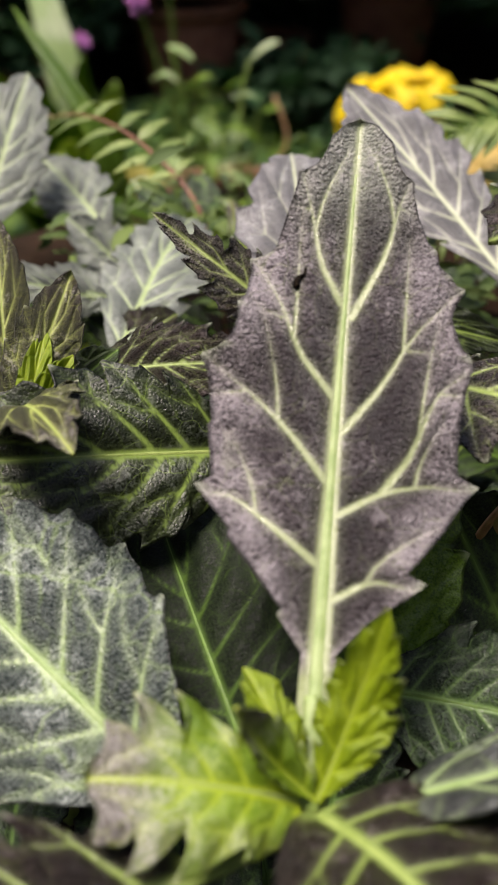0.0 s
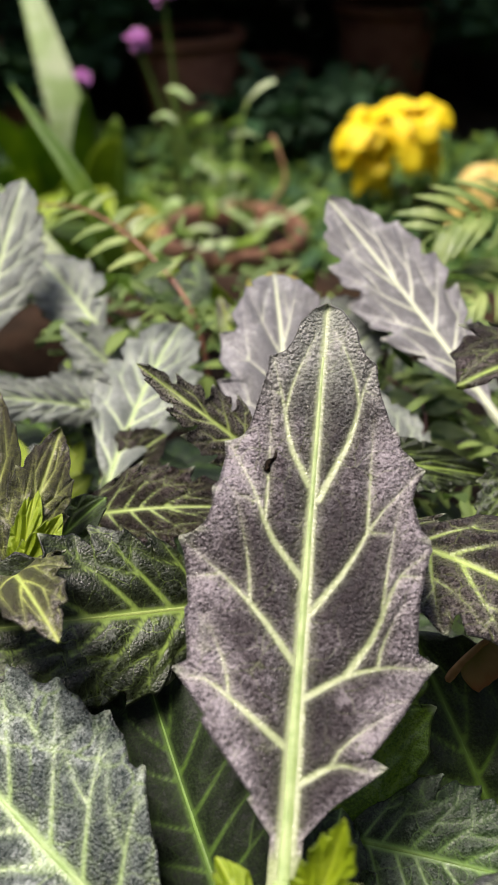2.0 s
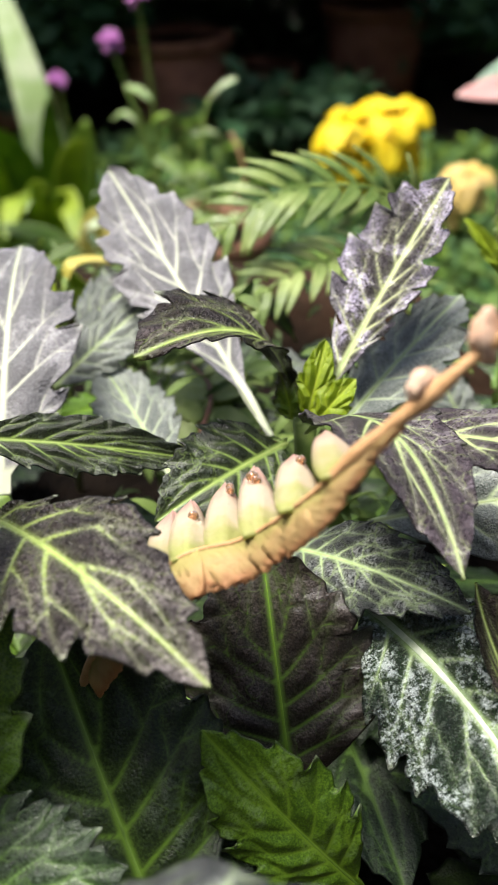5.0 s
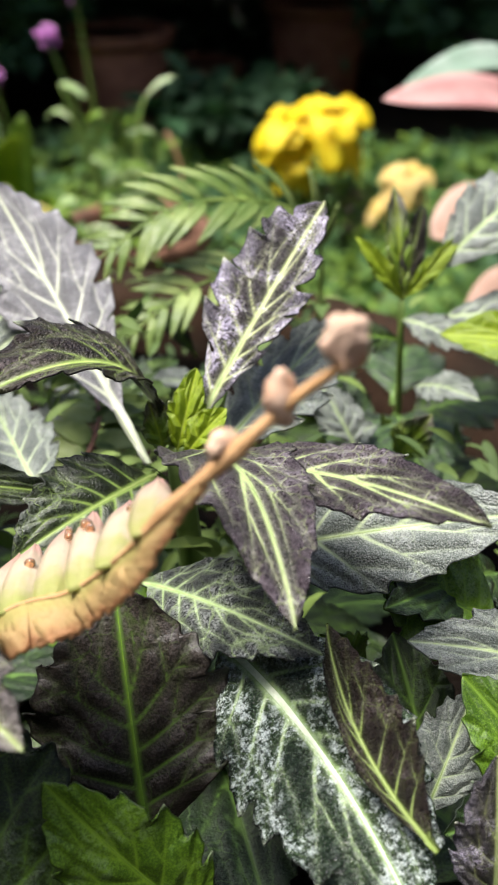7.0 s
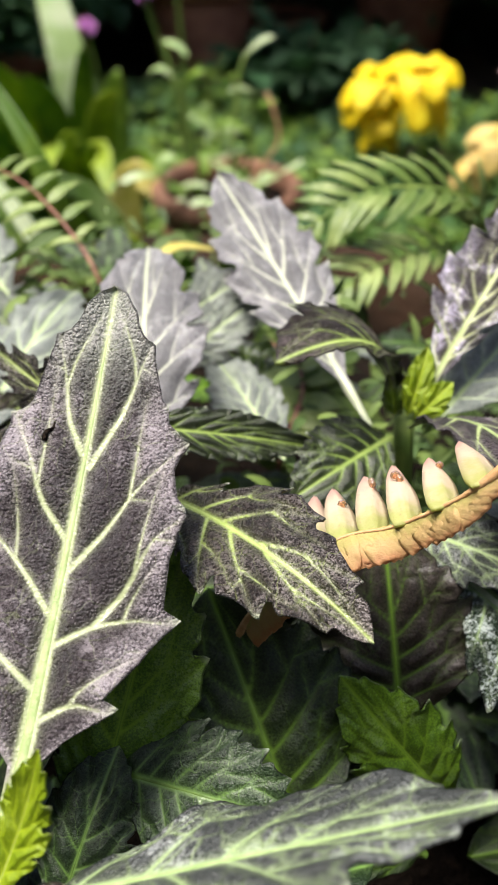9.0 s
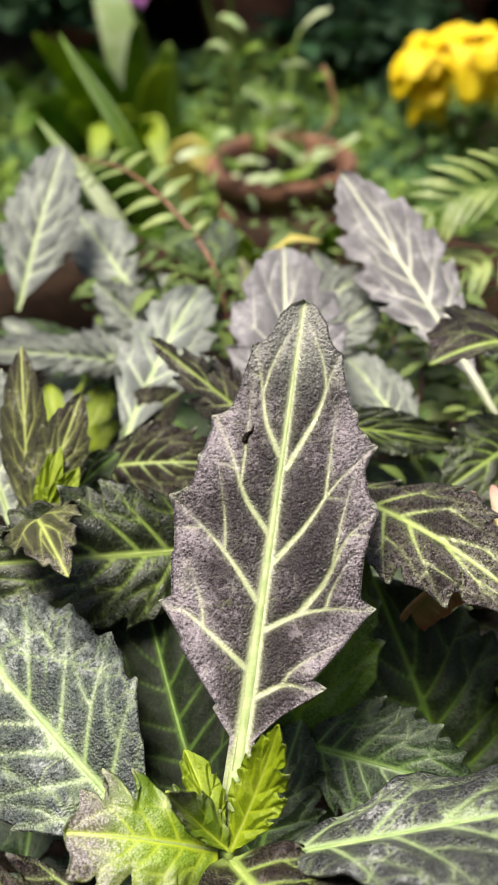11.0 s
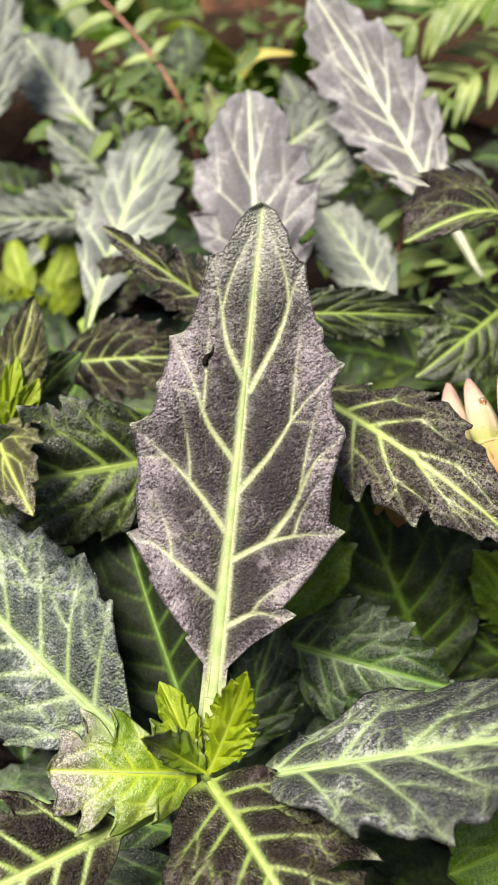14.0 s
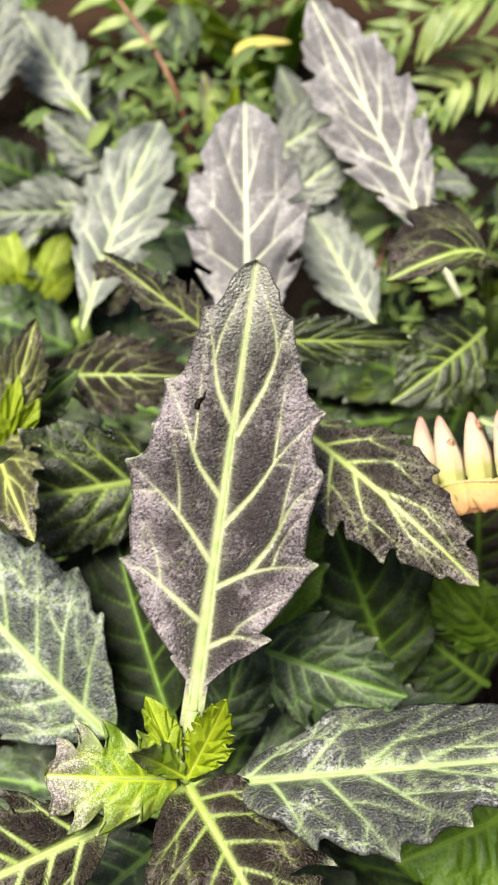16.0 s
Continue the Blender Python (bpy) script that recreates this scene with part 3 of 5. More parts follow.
    for g, sign in ((0, -1), (1, 1)):
        for vx, vu in vein_ends[g]:
            cx, cs = sign * vx, length * (stalk + (1 - stalk) * vu)
            paths = [(cx, cs, 0.00040)]
            w_at, e = vx[-1], np.linspace(0, 1, 6)
            room = np.interp(min(vu[-1] + 0.13, 1), u, ws[g])
            # a branch that climbs along the margin, one below the vein, and thin links
            b = int(rng.integers(3, 5))
            paths.append((cx[b] + sign * (0.84 * room - vx[b]) * e ** 1.3, cs[b] + (length * (vu[-1] + 0.10 - vu[b])) * (1 - stalk) * e ** 0.85, 0.00016))
            b = int(rng.integers(4, 6))
            paths.append((cx[b] + sign * w_at * 0.30 * e, cs[b] + length * 0.012 * e * rng.uniform(-1.5, 1.0), 0.00009))
            for lx, ls, hw in paths:
                for i in range(len(lx) - 1):
                    ax, ay, bx, by = lx[i], ls[i], lx[i + 1] - lx[i], ls[i + 1] - ls[i]
                    h = np.clip(((flat[:, 0] - ax) * bx + (flat[:, 1] - ay) * by) / max(bx * bx + by * by, 1e-12), 0, 1)
                    dd = np.hypot(flat[:, 0] - ax - h * bx, flat[:, 1] - ay - h * by)
                    best = np.minimum(best, (dd - hw * vw * ss * (1 - 0.75 * (i + h) / len(lx))) * 1000 + 0.50 * ((i + h) / len(lx)) ** 1.5 + (0.0 if hw > 0.0003 else 0.06))
    rr = rib * width * (0.009 + 0.036 * (1 - s) ** 1.25) * (1 + 0.06 * np.sin(s * 23 + seed))
    mid = ((np.abs(x) - (rr * 1.05)[:, None]) * 1000 * 0.7).reshape(-1)
    best = np.minimum(best, mid)
    grain = (0.036 / width) ** 0.6
    best = best * grain
    best = np.minimum(best, np.repeat(np.clip((s - stalk - 0.02) / 0.05, -1, 9), cols))
    ph = rng.uniform(0, 6.28, 4)
    bulge = np.clip((best.reshape(rows, cols) + 0.3) / 3.6, 0, 1)
    z = fold * np.abs(x) + wave * width * np.sin(s * 17 + ph[0])[:, None] * (np.abs(q)[None] ** 2) + 0.6 * wave * width * np.sin(s * 29 + ph[1])[:, None] * np.sign(q)[None] * np.abs(q)[None] ** 2
    z = z + (quilt * bulge * bulge * (3 - 2 * bulge))
    z = z - 1.2 * fold * x ** 2 / half
    pos = spine[:, None] + x[..., None] * sd[:, None] + (along - (s * length)[:, None])[..., None] * tt[:, None] + z[..., None] * nn[:, None]
    o = origin(plant)
    ob = mesh_object("leaf", pos.reshape(-1, 3) - o, grid_faces(rows, cols), MAT[kind], plant, label)
    me = ob.data
    at = me.attributes.new("vein", "FLOAT", "POINT")
    at.data.foreach_set("value", best.astype(np.float32))
    fl = me.attributes.new("flat", "FLOAT_VECTOR", "POINT")
    off = rng.uniform(0, 3)
    fl.data.foreach_set("vector", np.column_stack([flat * grain, np.full(len(flat), off)]).astype(np.float32).ravel())
    rim = np.abs(q)[None] ** 6 * np.clip(sh[sg].T / max(sh.max(), 1e-9), 0, 1) ** 1.5
    ra = me.attributes.new("rim", "FLOAT", "POINT")
    ra.data.foreach_set("value", rim.reshape(-1).astype(np.float32))
    ca = me.attributes.new("across", "FLOAT", "POINT")
    ca.data.foreach_set("value", np.tile(np.abs(q), rows).astype(np.float32))
    al = me.attributes.new("along", "FLOAT", "POINT")
    al.data.foreach_set("value", np.repeat(s, cols).astype(np.float32) + 0.0)
    thicken(ob, 0.00035)
    if rib > 0:
        keep = s <= 0.9
        c = spine[keep] + nn[keep] * (rr[keep] * -0.02)[:, None]
        a = np.linspace(0, 2 * math.pi, 8, endpoint=False)
        ring = np.cos(a)[None, :, None] * sd[keep][:, None] + 0.27 * np.sin(a)[None, :, None] * nn[keep][:, None]
        v = (c[:, None] + ring * (0.72 * rr[keep])[:, None, None]).reshape(-1, 3) - o
        nr = int(keep.sum())
        mesh_object("midrib", v, grid_faces(nr, 8, True) + [list(range(8))[::-1], [(nr - 1) * 8 + j for j in range(8)]], RIB[RIB_OF[kind]], ob)
    return ob


def blade(parent, name, pts, width, mat, label="", face=(0, -1, 0.3), fold=0.15, point=0.6, rows=16, full=0.45, wedge=None, depth=0.0005, ruffle=0.0):
    """A smooth long leaf along a line."""
    line = smooth_line(pts, rows) - origin(parent)
    s = np.linspace(0, 1, rows)
    _, nn, sd = frames_along(line, np.array(face, float))
    k = math.log(0.5) / math.log(full)
    w = 0.5 * width * np.maximum(np.sin(math.pi * s ** k) ** point, 0.04)
    if wedge is not None:
        w = 0.5 * width * np.interp(s, np.linspace(0, 1, len(wedge)), wedge)
    q = np.linspace(-1, 1, 7)
    v = line[:, None] + (w[:, None] * q[None])[..., None] * sd[:, None] + (fold * w[:, None] * np.abs(q)[None] + ruffle * width * np.sin(9 * s[:, None] + 5 * q[None] + 40 * width))[..., None] * nn[:, None]
    ob = mesh_object(name, v.reshape(-1, 3), grid_faces(rows, 7), mat, parent, label)
    at = ob.data.attributes.new("along", "FLOAT", "POINT")
    at.data.foreach_set("value", np.repeat(s, 7).astype(np.float32))
    return thicken(ob, depth)


def stem(plant, top, foot=None, r=0.0028, bend=(0, 0)):
    top = np.array(top, float)
    foot = np.array(foot if foot is not None else (top[0] + bend[0], top[1] + bend[1], SOIL - 0.01), float)
    mid = 0.5 * (top + foot) + V(0.003, 0.002, 0)
    return tube("stem", smooth_line([foot, mid, top], 10), np.linspace(r * 1.3, r * 0.8, 10), M_STEM, plant)


def lathe(name, profile, mat, parent, segments=48, wobble=0.0, label=""):
    a = np.linspace(0, 2 * math.pi, segments, endpoint=False)
    v = [(r * math.cos(t), r * math.sin(t), z + wobble * math.sin(3 * t + 9 * r)) for r, z in profile for t in a]
    f = grid_faces(len(profile), segments, True)
    if profile[0][0] > 1e-4:
        f.append(list(range(segments))[::-1])
    return mesh_object(name, v, f, mat, parent, label)


def pot(at, r, h, label, mat, soil=True, name="flower_pot", rim=0.03):
    """A tapered pot with a thick rolled rim, open inside, filled with soil."""
    p = thing(name, at, label, "flower pot", "garden pots")
    w = 0.07 * r + 0.004
    lathe("body", [(0.001, 0), (0.66 * r, 0), (0.68 * r, 0.004), (0.9 * r, h - rim), (0.9 * r - w, h - rim), (0.6 * r, 0.02), (0.001, 0.02)], mat, p)
    e = rim * 0.2
    lathe("rim", [(0.89 * r, h - rim - 0.002), (r - e, h - rim - 0.002), (r, h - rim + e), (r, h - e), (r - e, h), (0.93 * r - w + e, h), (0.93 * r - w, h - e), (0.9 * r - w, h - rim - 0.002)], mat, p)
    if soil:
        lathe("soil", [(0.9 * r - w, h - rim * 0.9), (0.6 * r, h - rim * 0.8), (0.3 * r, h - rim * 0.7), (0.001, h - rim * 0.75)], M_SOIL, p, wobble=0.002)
    return p


# ---- the setting ----
def ground_sheet():
    xs = np.concatenate([np.linspace(-60, -3, 8)[:-1], np.linspace(-3, 3, 61), np.linspace(3, 60, 8)[1:]])
    ys = np.concatenate([np.linspace(-60, -2, 8)[:-1], np.linspace(-2, 4.5, 66), np.linspace(4.5, 90, 8)[1:]])
    v = [(x, y, GROUND + 0.012 * noise.noise((x * 3, y * 3, 0)) + 0.006 * noise.noise((x * 11, y * 11, 4))) for y in ys for x in xs]
    ob = mesh_object("ground", v, grid_faces(len(ys), len(xs)), M_GROUND)
    return tagged(ob, "dark brown garden soil with moss and litter", "ground", kind="structure")


ground_sheet()


def box(name, x0, x1, y0, y1, z0, z1, mat, label):
    v = [(x, y, z) for z in (z0, z1) for y in (y0, y1) for x in (x0, x1)]
    f = [[0, 2, 3, 1], [4, 5, 7, 6], [0, 1, 5, 4], [1, 3, 7, 5], [3, 2, 6, 7], [2, 0, 4, 6]]
    return tagged(mesh_object(name, v, f, mat, smooth=False), label, "wall", kind="structure")


box("wall_north", -4.5, 4.5, 4.0, 4.2, GROUND - 0.1, 1.0, M_WALL, "dark weathered garden wall behind the pots")
# The next three are unseen, added to block low sky light.
box("wall_south", -4.5, 4.5, -2.6, -2.4, GROUND - 0.1, 3.2, M_WALL, "unseen plain dark wall that blocks low sky light")
box("wall_west", -3.2, -3.0, -2.4, 4.0, GROUND - 0.1, 3.0, M_WALL, "unseen plain dark wall that blocks low sky light")
box("wall_east", 3.0, 3.2, -2.4, 4.0, GROUND - 0.1, 3.0, M_WALL, "unseen plain dark wall that blocks low sky light")


def leaf_cloud(name, count, place, size, mat, label, seed, category="foliage", droop=0.3, slim=1.0):
    """Many small folded leaves, joined as one mass of foliage."""
    rng = np.random.default_rng(seed)
    p = place(rng, count)
    az = rng.uniform(0, 2 * math.pi, count)
    el = rng.uniform(-0.5, 0.9, count)
    d = np.stack([np.cos(az) * np.cos(el), np.sin(az) * np.cos(el), np.sin(el)], 1)
    up = rng.normal(0, 0.45, (count, 3)) + V(0, -0.25, 1)
    sd = np.cross(d, up)
    sd /= np.linalg.norm(sd, axis=1, keepdims=True)
    nn = np.cross(sd, d)
    ln = size * rng.uniform(0.5, 1.3, count)[:, None]
    wd = slim * ln * rng.uniform(0.18, 0.34, count)[:, None]
    rings = []
    steps = ((0.0, 0.0), (0.12, 0.55), (0.30, 0.9), (0.5, 1.0), (0.7, 0.8), (0.88, 0.42), (1.0, 0.0))
    for t, w in steps:
        c = p + d * ln * t + nn * ln * (0.10 * math.sin(3.1 * t) - 0.4 * droop * t * t)
        rings.append([c] if w == 0 else [c + sd * wd * w + nn * ln * 0.05, c, c - sd * wd * w + nn * ln * 0.05])
    v = np.stack(sum(rings, []), 1).reshape(-1, 3)
    i = np.arange(count)[:, None] * 17
    quads = [[0, 1, 2], [0, 2, 3], [13, 16, 14], [14, 16, 15]]
    for k in range(1, 13, 3):
        quads += [[k, k + 3, k + 4, k + 1], [k + 1, k + 4, k + 5, k + 2]]
    f = sum([(i + np.array([q])).tolist() for q in quads], [])
    return tagged(mesh_object(name, v, f, mat), label, category, kind="stuff")


def cover_place(rng, count):
    y = rng.uniform(0.62, 2.45, count)
    x = rng.uniform(-1.0, 1.2, count) * (0.4 + 0.35 * y)
    lump = np.array([noise.noise((a * 4, b * 4, 2.0)) for a, b in zip(x, y)])
    top = 0.08 + 0.10 * lump + 0.13 * np.clip((1.35 - y) / 0.5, 0, 1)
    return np.stack([x, y, GROUND + np.clip(top, 0.005, 1) * rng.uniform(0.0, 1.0, count) ** 0.6 + 0.005], 1)


leaf_cloud("ground_cover", 24000, cover_place, 0.036, M_COVER, "low dark green ground cover over the soil", 3)


def hedge_place(rng, count):
    y = rng.uniform(2.35, 3.7, count)
    x = rng.uniform(-1.6, 1.6, count)
    z = 0.36 + 0.35 * np.clip(2.9 - y, 0, 1) + 0.6 * rng.uniform(0, 1, count) ** 1.3 + 0.07 * np.sin(x * 5 + 1) + 0.05 * np.sin(x * 13)
    low = rng.uniform(0, 1, count) < 0.35
    y = np.where(low, rng.uniform(3.3, 3.9, count), y)
    x = np.where(low, x * 1.5, x)
    z = np.where(low, rng.uniform(GROUND, 0.55, count), z)
    return np.stack([x, y, z], 1)


# Only its low edge shows; the mass above is added to shade the pots.
leaf_cloud("shade_foliage", 13000, hedge_place, 0.13, M_HEDGE, "overhanging dull green leaves, added mass shading the pots", 5)


def shrub_place(rng, count):
    c = np.array([(-0.50, 2.6, 0.20), (-0.42, 2.55, 0.17), (-0.40, 2.6, 0.24), (0.60, 2.6, 0.20), (0.72, 2.6, 0.24), (0.90, 2.5, 0.16), (0.05, 2.4, 0.02), (0.25, 2.4, 0.02), (-0.6, 2.4, 0.1)])
    return c[rng.integers(0, len(c), count)] + rng.normal(0, 1, (count, 3)) * V(0.06, 0.05, 0.03)


leaf_cloud("low_shrubs", 1500, shrub_place, 0.08, M_SHRUB, "low dark green shrub leaves before the pots", 15)

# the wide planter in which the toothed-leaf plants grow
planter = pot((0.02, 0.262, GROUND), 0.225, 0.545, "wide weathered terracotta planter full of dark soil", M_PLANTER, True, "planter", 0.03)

# ---- the plant nearest the path ----
TOOTHED = "toothed-leaf plants in the planter"
pa = thing("toothed_plant", (0.010, 0.070, SOIL), "bushy plant with toothed purple-black leaves and pale veins", "plant", TOOTHED)
A = V(0.009, 0.066, 0.506)
stem(pa, A + V(0, 0.002, 0.002), r=0.003)
leaf(pa, A + V(0.001, 0.009, 0.004), (0.0197, 0.1502, 0.5610), 0.0370, "purple", face=(0, -0.75, 0.8), bow=-0.03, stalk=0.05, rib=0.85, vw=1.05, rows=260, cols=121, seed=3, fold=0.12, quilt=0.0010,
     edge=([(0.05, 2.2), (0.09, 5.5), (0.10, 5.0), (0.21, 13.4), (0.22, 13.0), (0.288, 17.8), (0.31, 16.4), (0.396, 17.8), (0.405, 17.3), (0.515, 19.2), (0.53, 16.3), (0.605, 14.9), (0.708, 14.0), (0.718, 11.4), (0.878, 8.3), (0.89, 6.0), (0.956, 3.9), (0.985, 2.2)],
           [(0.05, 2.2), (0.10, 6.0), (0.158, 12.7), (0.175, 10.6), (0.25, 15.1), (0.337, 19.7), (0.36, 17.5), (0.447, 17.3), (0.536, 18.6), (0.55, 17.6), (0.63, 15.6), (0.682, 16.8), (0.70, 14.6), (0.75, 12.4), (0.88, 8.4), (0.893, 6.4), (0.94, 4.7), (0.985, 2.4)]),
     lines=([[(0.18, 0.6), (0.244, 8.5), (0.28, 13.0), (0.288, 17.2)], [(0.315, 0.4), (0.40, 6.6), (0.455, 11.8), (0.513, 18.6)], [(0.465, 0.5), (0.54, 6.2), (0.62, 9.1), (0.705, 13.6)], [(0.64, 0.6), (0.712, 4.2), (0.80, 5.9), (0.874, 8.0)]],
            [[(0.13, 1.0), (0.165, 6.0), (0.158, 12.3)], [(0.265, 1.0), (0.31, 7.0), (0.331, 13.1), (0.337, 19.3)], [(0.31, 7.0), (0.385, 11.0), (0.48, 13.5), (0.534, 18.0)], [(0.405, 0.8), (0.49, 6.0), (0.587, 10.0), (0.68, 16.2)], [(0.615, 1.0), (0.743, 5.6), (0.83, 6.8), (0.878, 8.1)]]),
     label="large upright purple-grey leaf with pale green veins")
tube("petiole", smooth_line([A + V(0.0003, 0.001, -0.002), A + V(0.0004, 0.004, 0.0005), A + V(0.0010, 0.0088, 0.0040), A + V(0.0013, 0.0118, 0.0060)], 12), np.linspace(0.0017, 0.0014, 12), RIB["pale"], pa, "pale green petiole", sides=10, flat=0.7)
leaf(pa, A + V(-0.001, 0.000, 0.002), (-0.0155, 0.0640, 0.5150), 0.0200, "limebrown", face=(0.2, -0.35, 1), bow=0.10, stalk=0.02, veins=4, quilt=0.0004, bite=0.55, rib=0.7, vw=1.2, seed=4, shape=([0, 0.1, 0.3, 0.55, 0.8, 0.93, 1.0], [0.3, 0.55, 0.85, 1.0, 0.95, 0.6, 0.0]), spines=([(0.25, 0.5), (0.52, 0.9), (0.74, 0.8), (0.91, 1.1)], [(0.3, 0.6), (0.55, 0.9), (0.76, 1.0), (0.92, 1.0)]), label="young lime leaf with silvered toothed edge")
leaf(pa, A + V(-0.001, 0.001, 0.003), (0.0015, 0.0790, 0.5160), 0.0075, "lime", face=(0.6, -0.6, 0.8), bow=0.06, stalk=0.02, veins=3, bite=0.3, fold=0.5, rib=0.5, seed=5)
leaf(pa, A + V(0.001, 0.0, 0.002), (0.0008, 0.0665, 0.5235), 0.0085, "limebrown", face=(0.75, -0.6, 0.3), bow=-0.10, stalk=0.02, veins=3, bite=0.2, fold=0.75, rib=0.5, seed=6, sides=(0.5, 1.0), label="folded young leaf with dark edge")
leaf(pa, A + V(0.001, 0.000, 0.002), (0.0174, 0.0745, 0.5300), 0.0105, "lime", face=(-0.4, -0.8, 0.6), bow=-0.06, stalk=0.02, veins=4, bite=0.45, fold=0.35, rib=0.6, seed=7, sides=(0.8, 1.0))
leaf(pa, A + V(0.001, -0.001, 0.001), (0.034, 0.028, 0.514), 0.032, "brown", face=(0.1, -0.1, 1), bow=0.12, peak=0.30, stalk=0.01, veins=5, bite=0.5, rows=130, cols=49, vw=1.25, rib=0.6, seed=8, label="dark brown leaf with broad lime midrib")
leaf(pa, A + V(-0.001, -0.002, -0.001), (-0.052, 0.034, 0.505), 0.032, "brown", face=(0.0, -0.3, 1), bow=0.06, stalk=0.20, veins=5, bite=0.5, rows=130, cols=49, vw=1.15, rib=0.7, seed=9)
leaf(pa, A + V(0.004, -0.001, 0.001), (0.0795, 0.0675, 0.5325), 0.036, "slate", face=(0.0, 0.5, 0.85), bow=0.0, stalk=0.07, veins=4, bite=0.14, rows=130, cols=49, seed=10, vw=1.0, label="broad blue-green leaf with pale branching veins")
leaf(pa, A + V(-0.0115, 0.008, -0.016), (-0.056, 0.120, 0.508), 0.039, "blue", face=(0.1, -0.7, 0.8), bow=0.08, stalk=0.08, veins=5, bite=0.07, rows=120, cols=45, seed=11, label="broad blue-grey leaf with green veins")
leaf(pa, A + V(-0.003, 0.012, -0.022), (-0.016, 0.135, 0.502), 0.040, "shadegreen", face=(0.0, -0.8, 0.6), bow=0.05, stalk=0.1, veins=5, rib=0.45, seed=12)
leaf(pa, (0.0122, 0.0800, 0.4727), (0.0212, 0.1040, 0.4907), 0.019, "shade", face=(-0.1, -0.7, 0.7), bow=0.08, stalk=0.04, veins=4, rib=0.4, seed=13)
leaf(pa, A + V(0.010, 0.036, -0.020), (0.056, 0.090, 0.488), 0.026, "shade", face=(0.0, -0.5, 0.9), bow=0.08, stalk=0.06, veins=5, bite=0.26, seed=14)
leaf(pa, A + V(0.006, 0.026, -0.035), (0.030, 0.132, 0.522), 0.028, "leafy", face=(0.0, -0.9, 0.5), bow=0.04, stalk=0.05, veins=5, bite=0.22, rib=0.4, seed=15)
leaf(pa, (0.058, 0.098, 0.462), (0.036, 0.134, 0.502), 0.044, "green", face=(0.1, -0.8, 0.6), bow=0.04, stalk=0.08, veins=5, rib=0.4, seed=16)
leaf(pa, (0.027, 0.143, 0.518), (0.0648, 0.1012, 0.5255), 0.0255, "glossed", point=0.5, rib=0.6, face=(0.1, -0.5, 0.9), bow=0.10, stalk=0.02, peak=0.42, veins=4, bite=0.3, rows=120, cols=41, seed=17, vw=1.2, hook=0.05, label="dark brown leaf with painted pale sky sheen, lime veins")
leaf(pa, (0.006, 0.134, 0.5095), (-0.050, 0.116, 0.5190), 0.031, "limevein", face=(0.05, -0.75, 0.7), bow=0.05, stalk=0.03, veins=5, bite=0.28, rows=110, cols=37, rib=0.6, vw=1.25, seed=18, label="dark green leaf with lime veins")

# ---- its neighbour on the shaded side ----
pl = thing("toothed_plant", (-0.046, 0.140, SOIL), "toothed-leaf plant with yellow-green young shoot", "plant", TOOTHED)
L = V(-0.040, 0.135, 0.512)
stem(pl, L)
leaf(pl, L + V(0.002, 0.002, 0), (-0.0215, 0.104, 0.530), 0.017, "olive", face=(0, -0.3, 1), bow=0.14, stalk=0.02, veins=4, bite=0.3, rib=0.7, vw=1.15, seed=21)
leaf(pl, L + V(0.001, 0.001, 0), (-0.030, 0.158, 0.532), 0.013, "olive", face=(0.3, -0.8, 0.5), bow=0.08, stalk=0.02, veins=4, rib=0.7, vw=1.15, seed=22)
leaf(pl, L + V(0.002, -0.001, 0), (-0.028, 0.142, 0.524), 0.007, "lime", face=(0.3, -0.9, 0.5), bow=0.05, stalk=0.02, veins=3, rib=0.5, seed=23)
leaf(pl, L + V(-0.003, 0.0, 0), (-0.062, 0.17, 0.535), 0.024, "sage", face=(0.3, -0.7, 0.6), bow=0.06, stalk=0.05, veins=5, bite=0.24, seed=24)
leaf(pl, L + V(-0.002, -0.002, 0), (-0.06, 0.115, 0.520), 0.020, "olive", face=(0.1, -0.4, 1), bow=0.1, stalk=0.05, veins=4, vw=1.15, seed=25)
leaf(pl, (-0.0310, 0.160, 0.5085), (0.0050, 0.158, 0.5125), 0.020, "brown", face=(0.0, -0.55, 0.9), bow=0.09, stalk=0.02, veins=5, bite=0.34, rows=100, cols=35, vw=1.15, seed=26, rib=0.5, label="brown leaf with lime veins, arched")
leaf(pl, (-0.037, 0.146, 0.506), (-0.022, 0.155, 0.518), 0.012, "green", face=(0.0, -0.55, 0.9), bow=0.09, stalk=0.02, veins=3, seed=27)

# ---- plants behind ----
pb = thing("toothed_plant", (0.014, 0.180, SOIL), "toothed-leaf plant with upright grey-purple leaf", "plant", TOOTHED)
B = V(0.017, 0.178, 0.497)
stem(pb, B)
leaf(pb, B, (0.0130, 0.2395, 0.5308), 0.033, "grey", face=(0, -0.8, 0.7), bow=0.04, stalk=0.06, peak=0.5, veins=4, bite=0.34, rows=150, cols=57, seed=31, fold=0.2, hook=0.05, vw=0.85, shape=([0, 0.1, 0.25, 0.45, 0.6, 0.75, 0.9, 0.97, 1.0], [0.15, 0.5, 0.82, 1.0, 0.95, 0.72, 0.38, 0.18, 0.0]), label="grey-purple upright leaf with bright veins")
leaf(pb, (0.0090, 0.1655, 0.5190), (-0.0168, 0.1755, 0.5360), 0.0150, "glossed", face=(0.1, -0.7, 0.7), bow=0.05, stalk=0.02, peak=0.2, point=1.0, veins=4, bite=0.6, seed=32, fold=0.35, hook=-0.06, vw=1.1, label="twisted dark leaf with lime midrib")
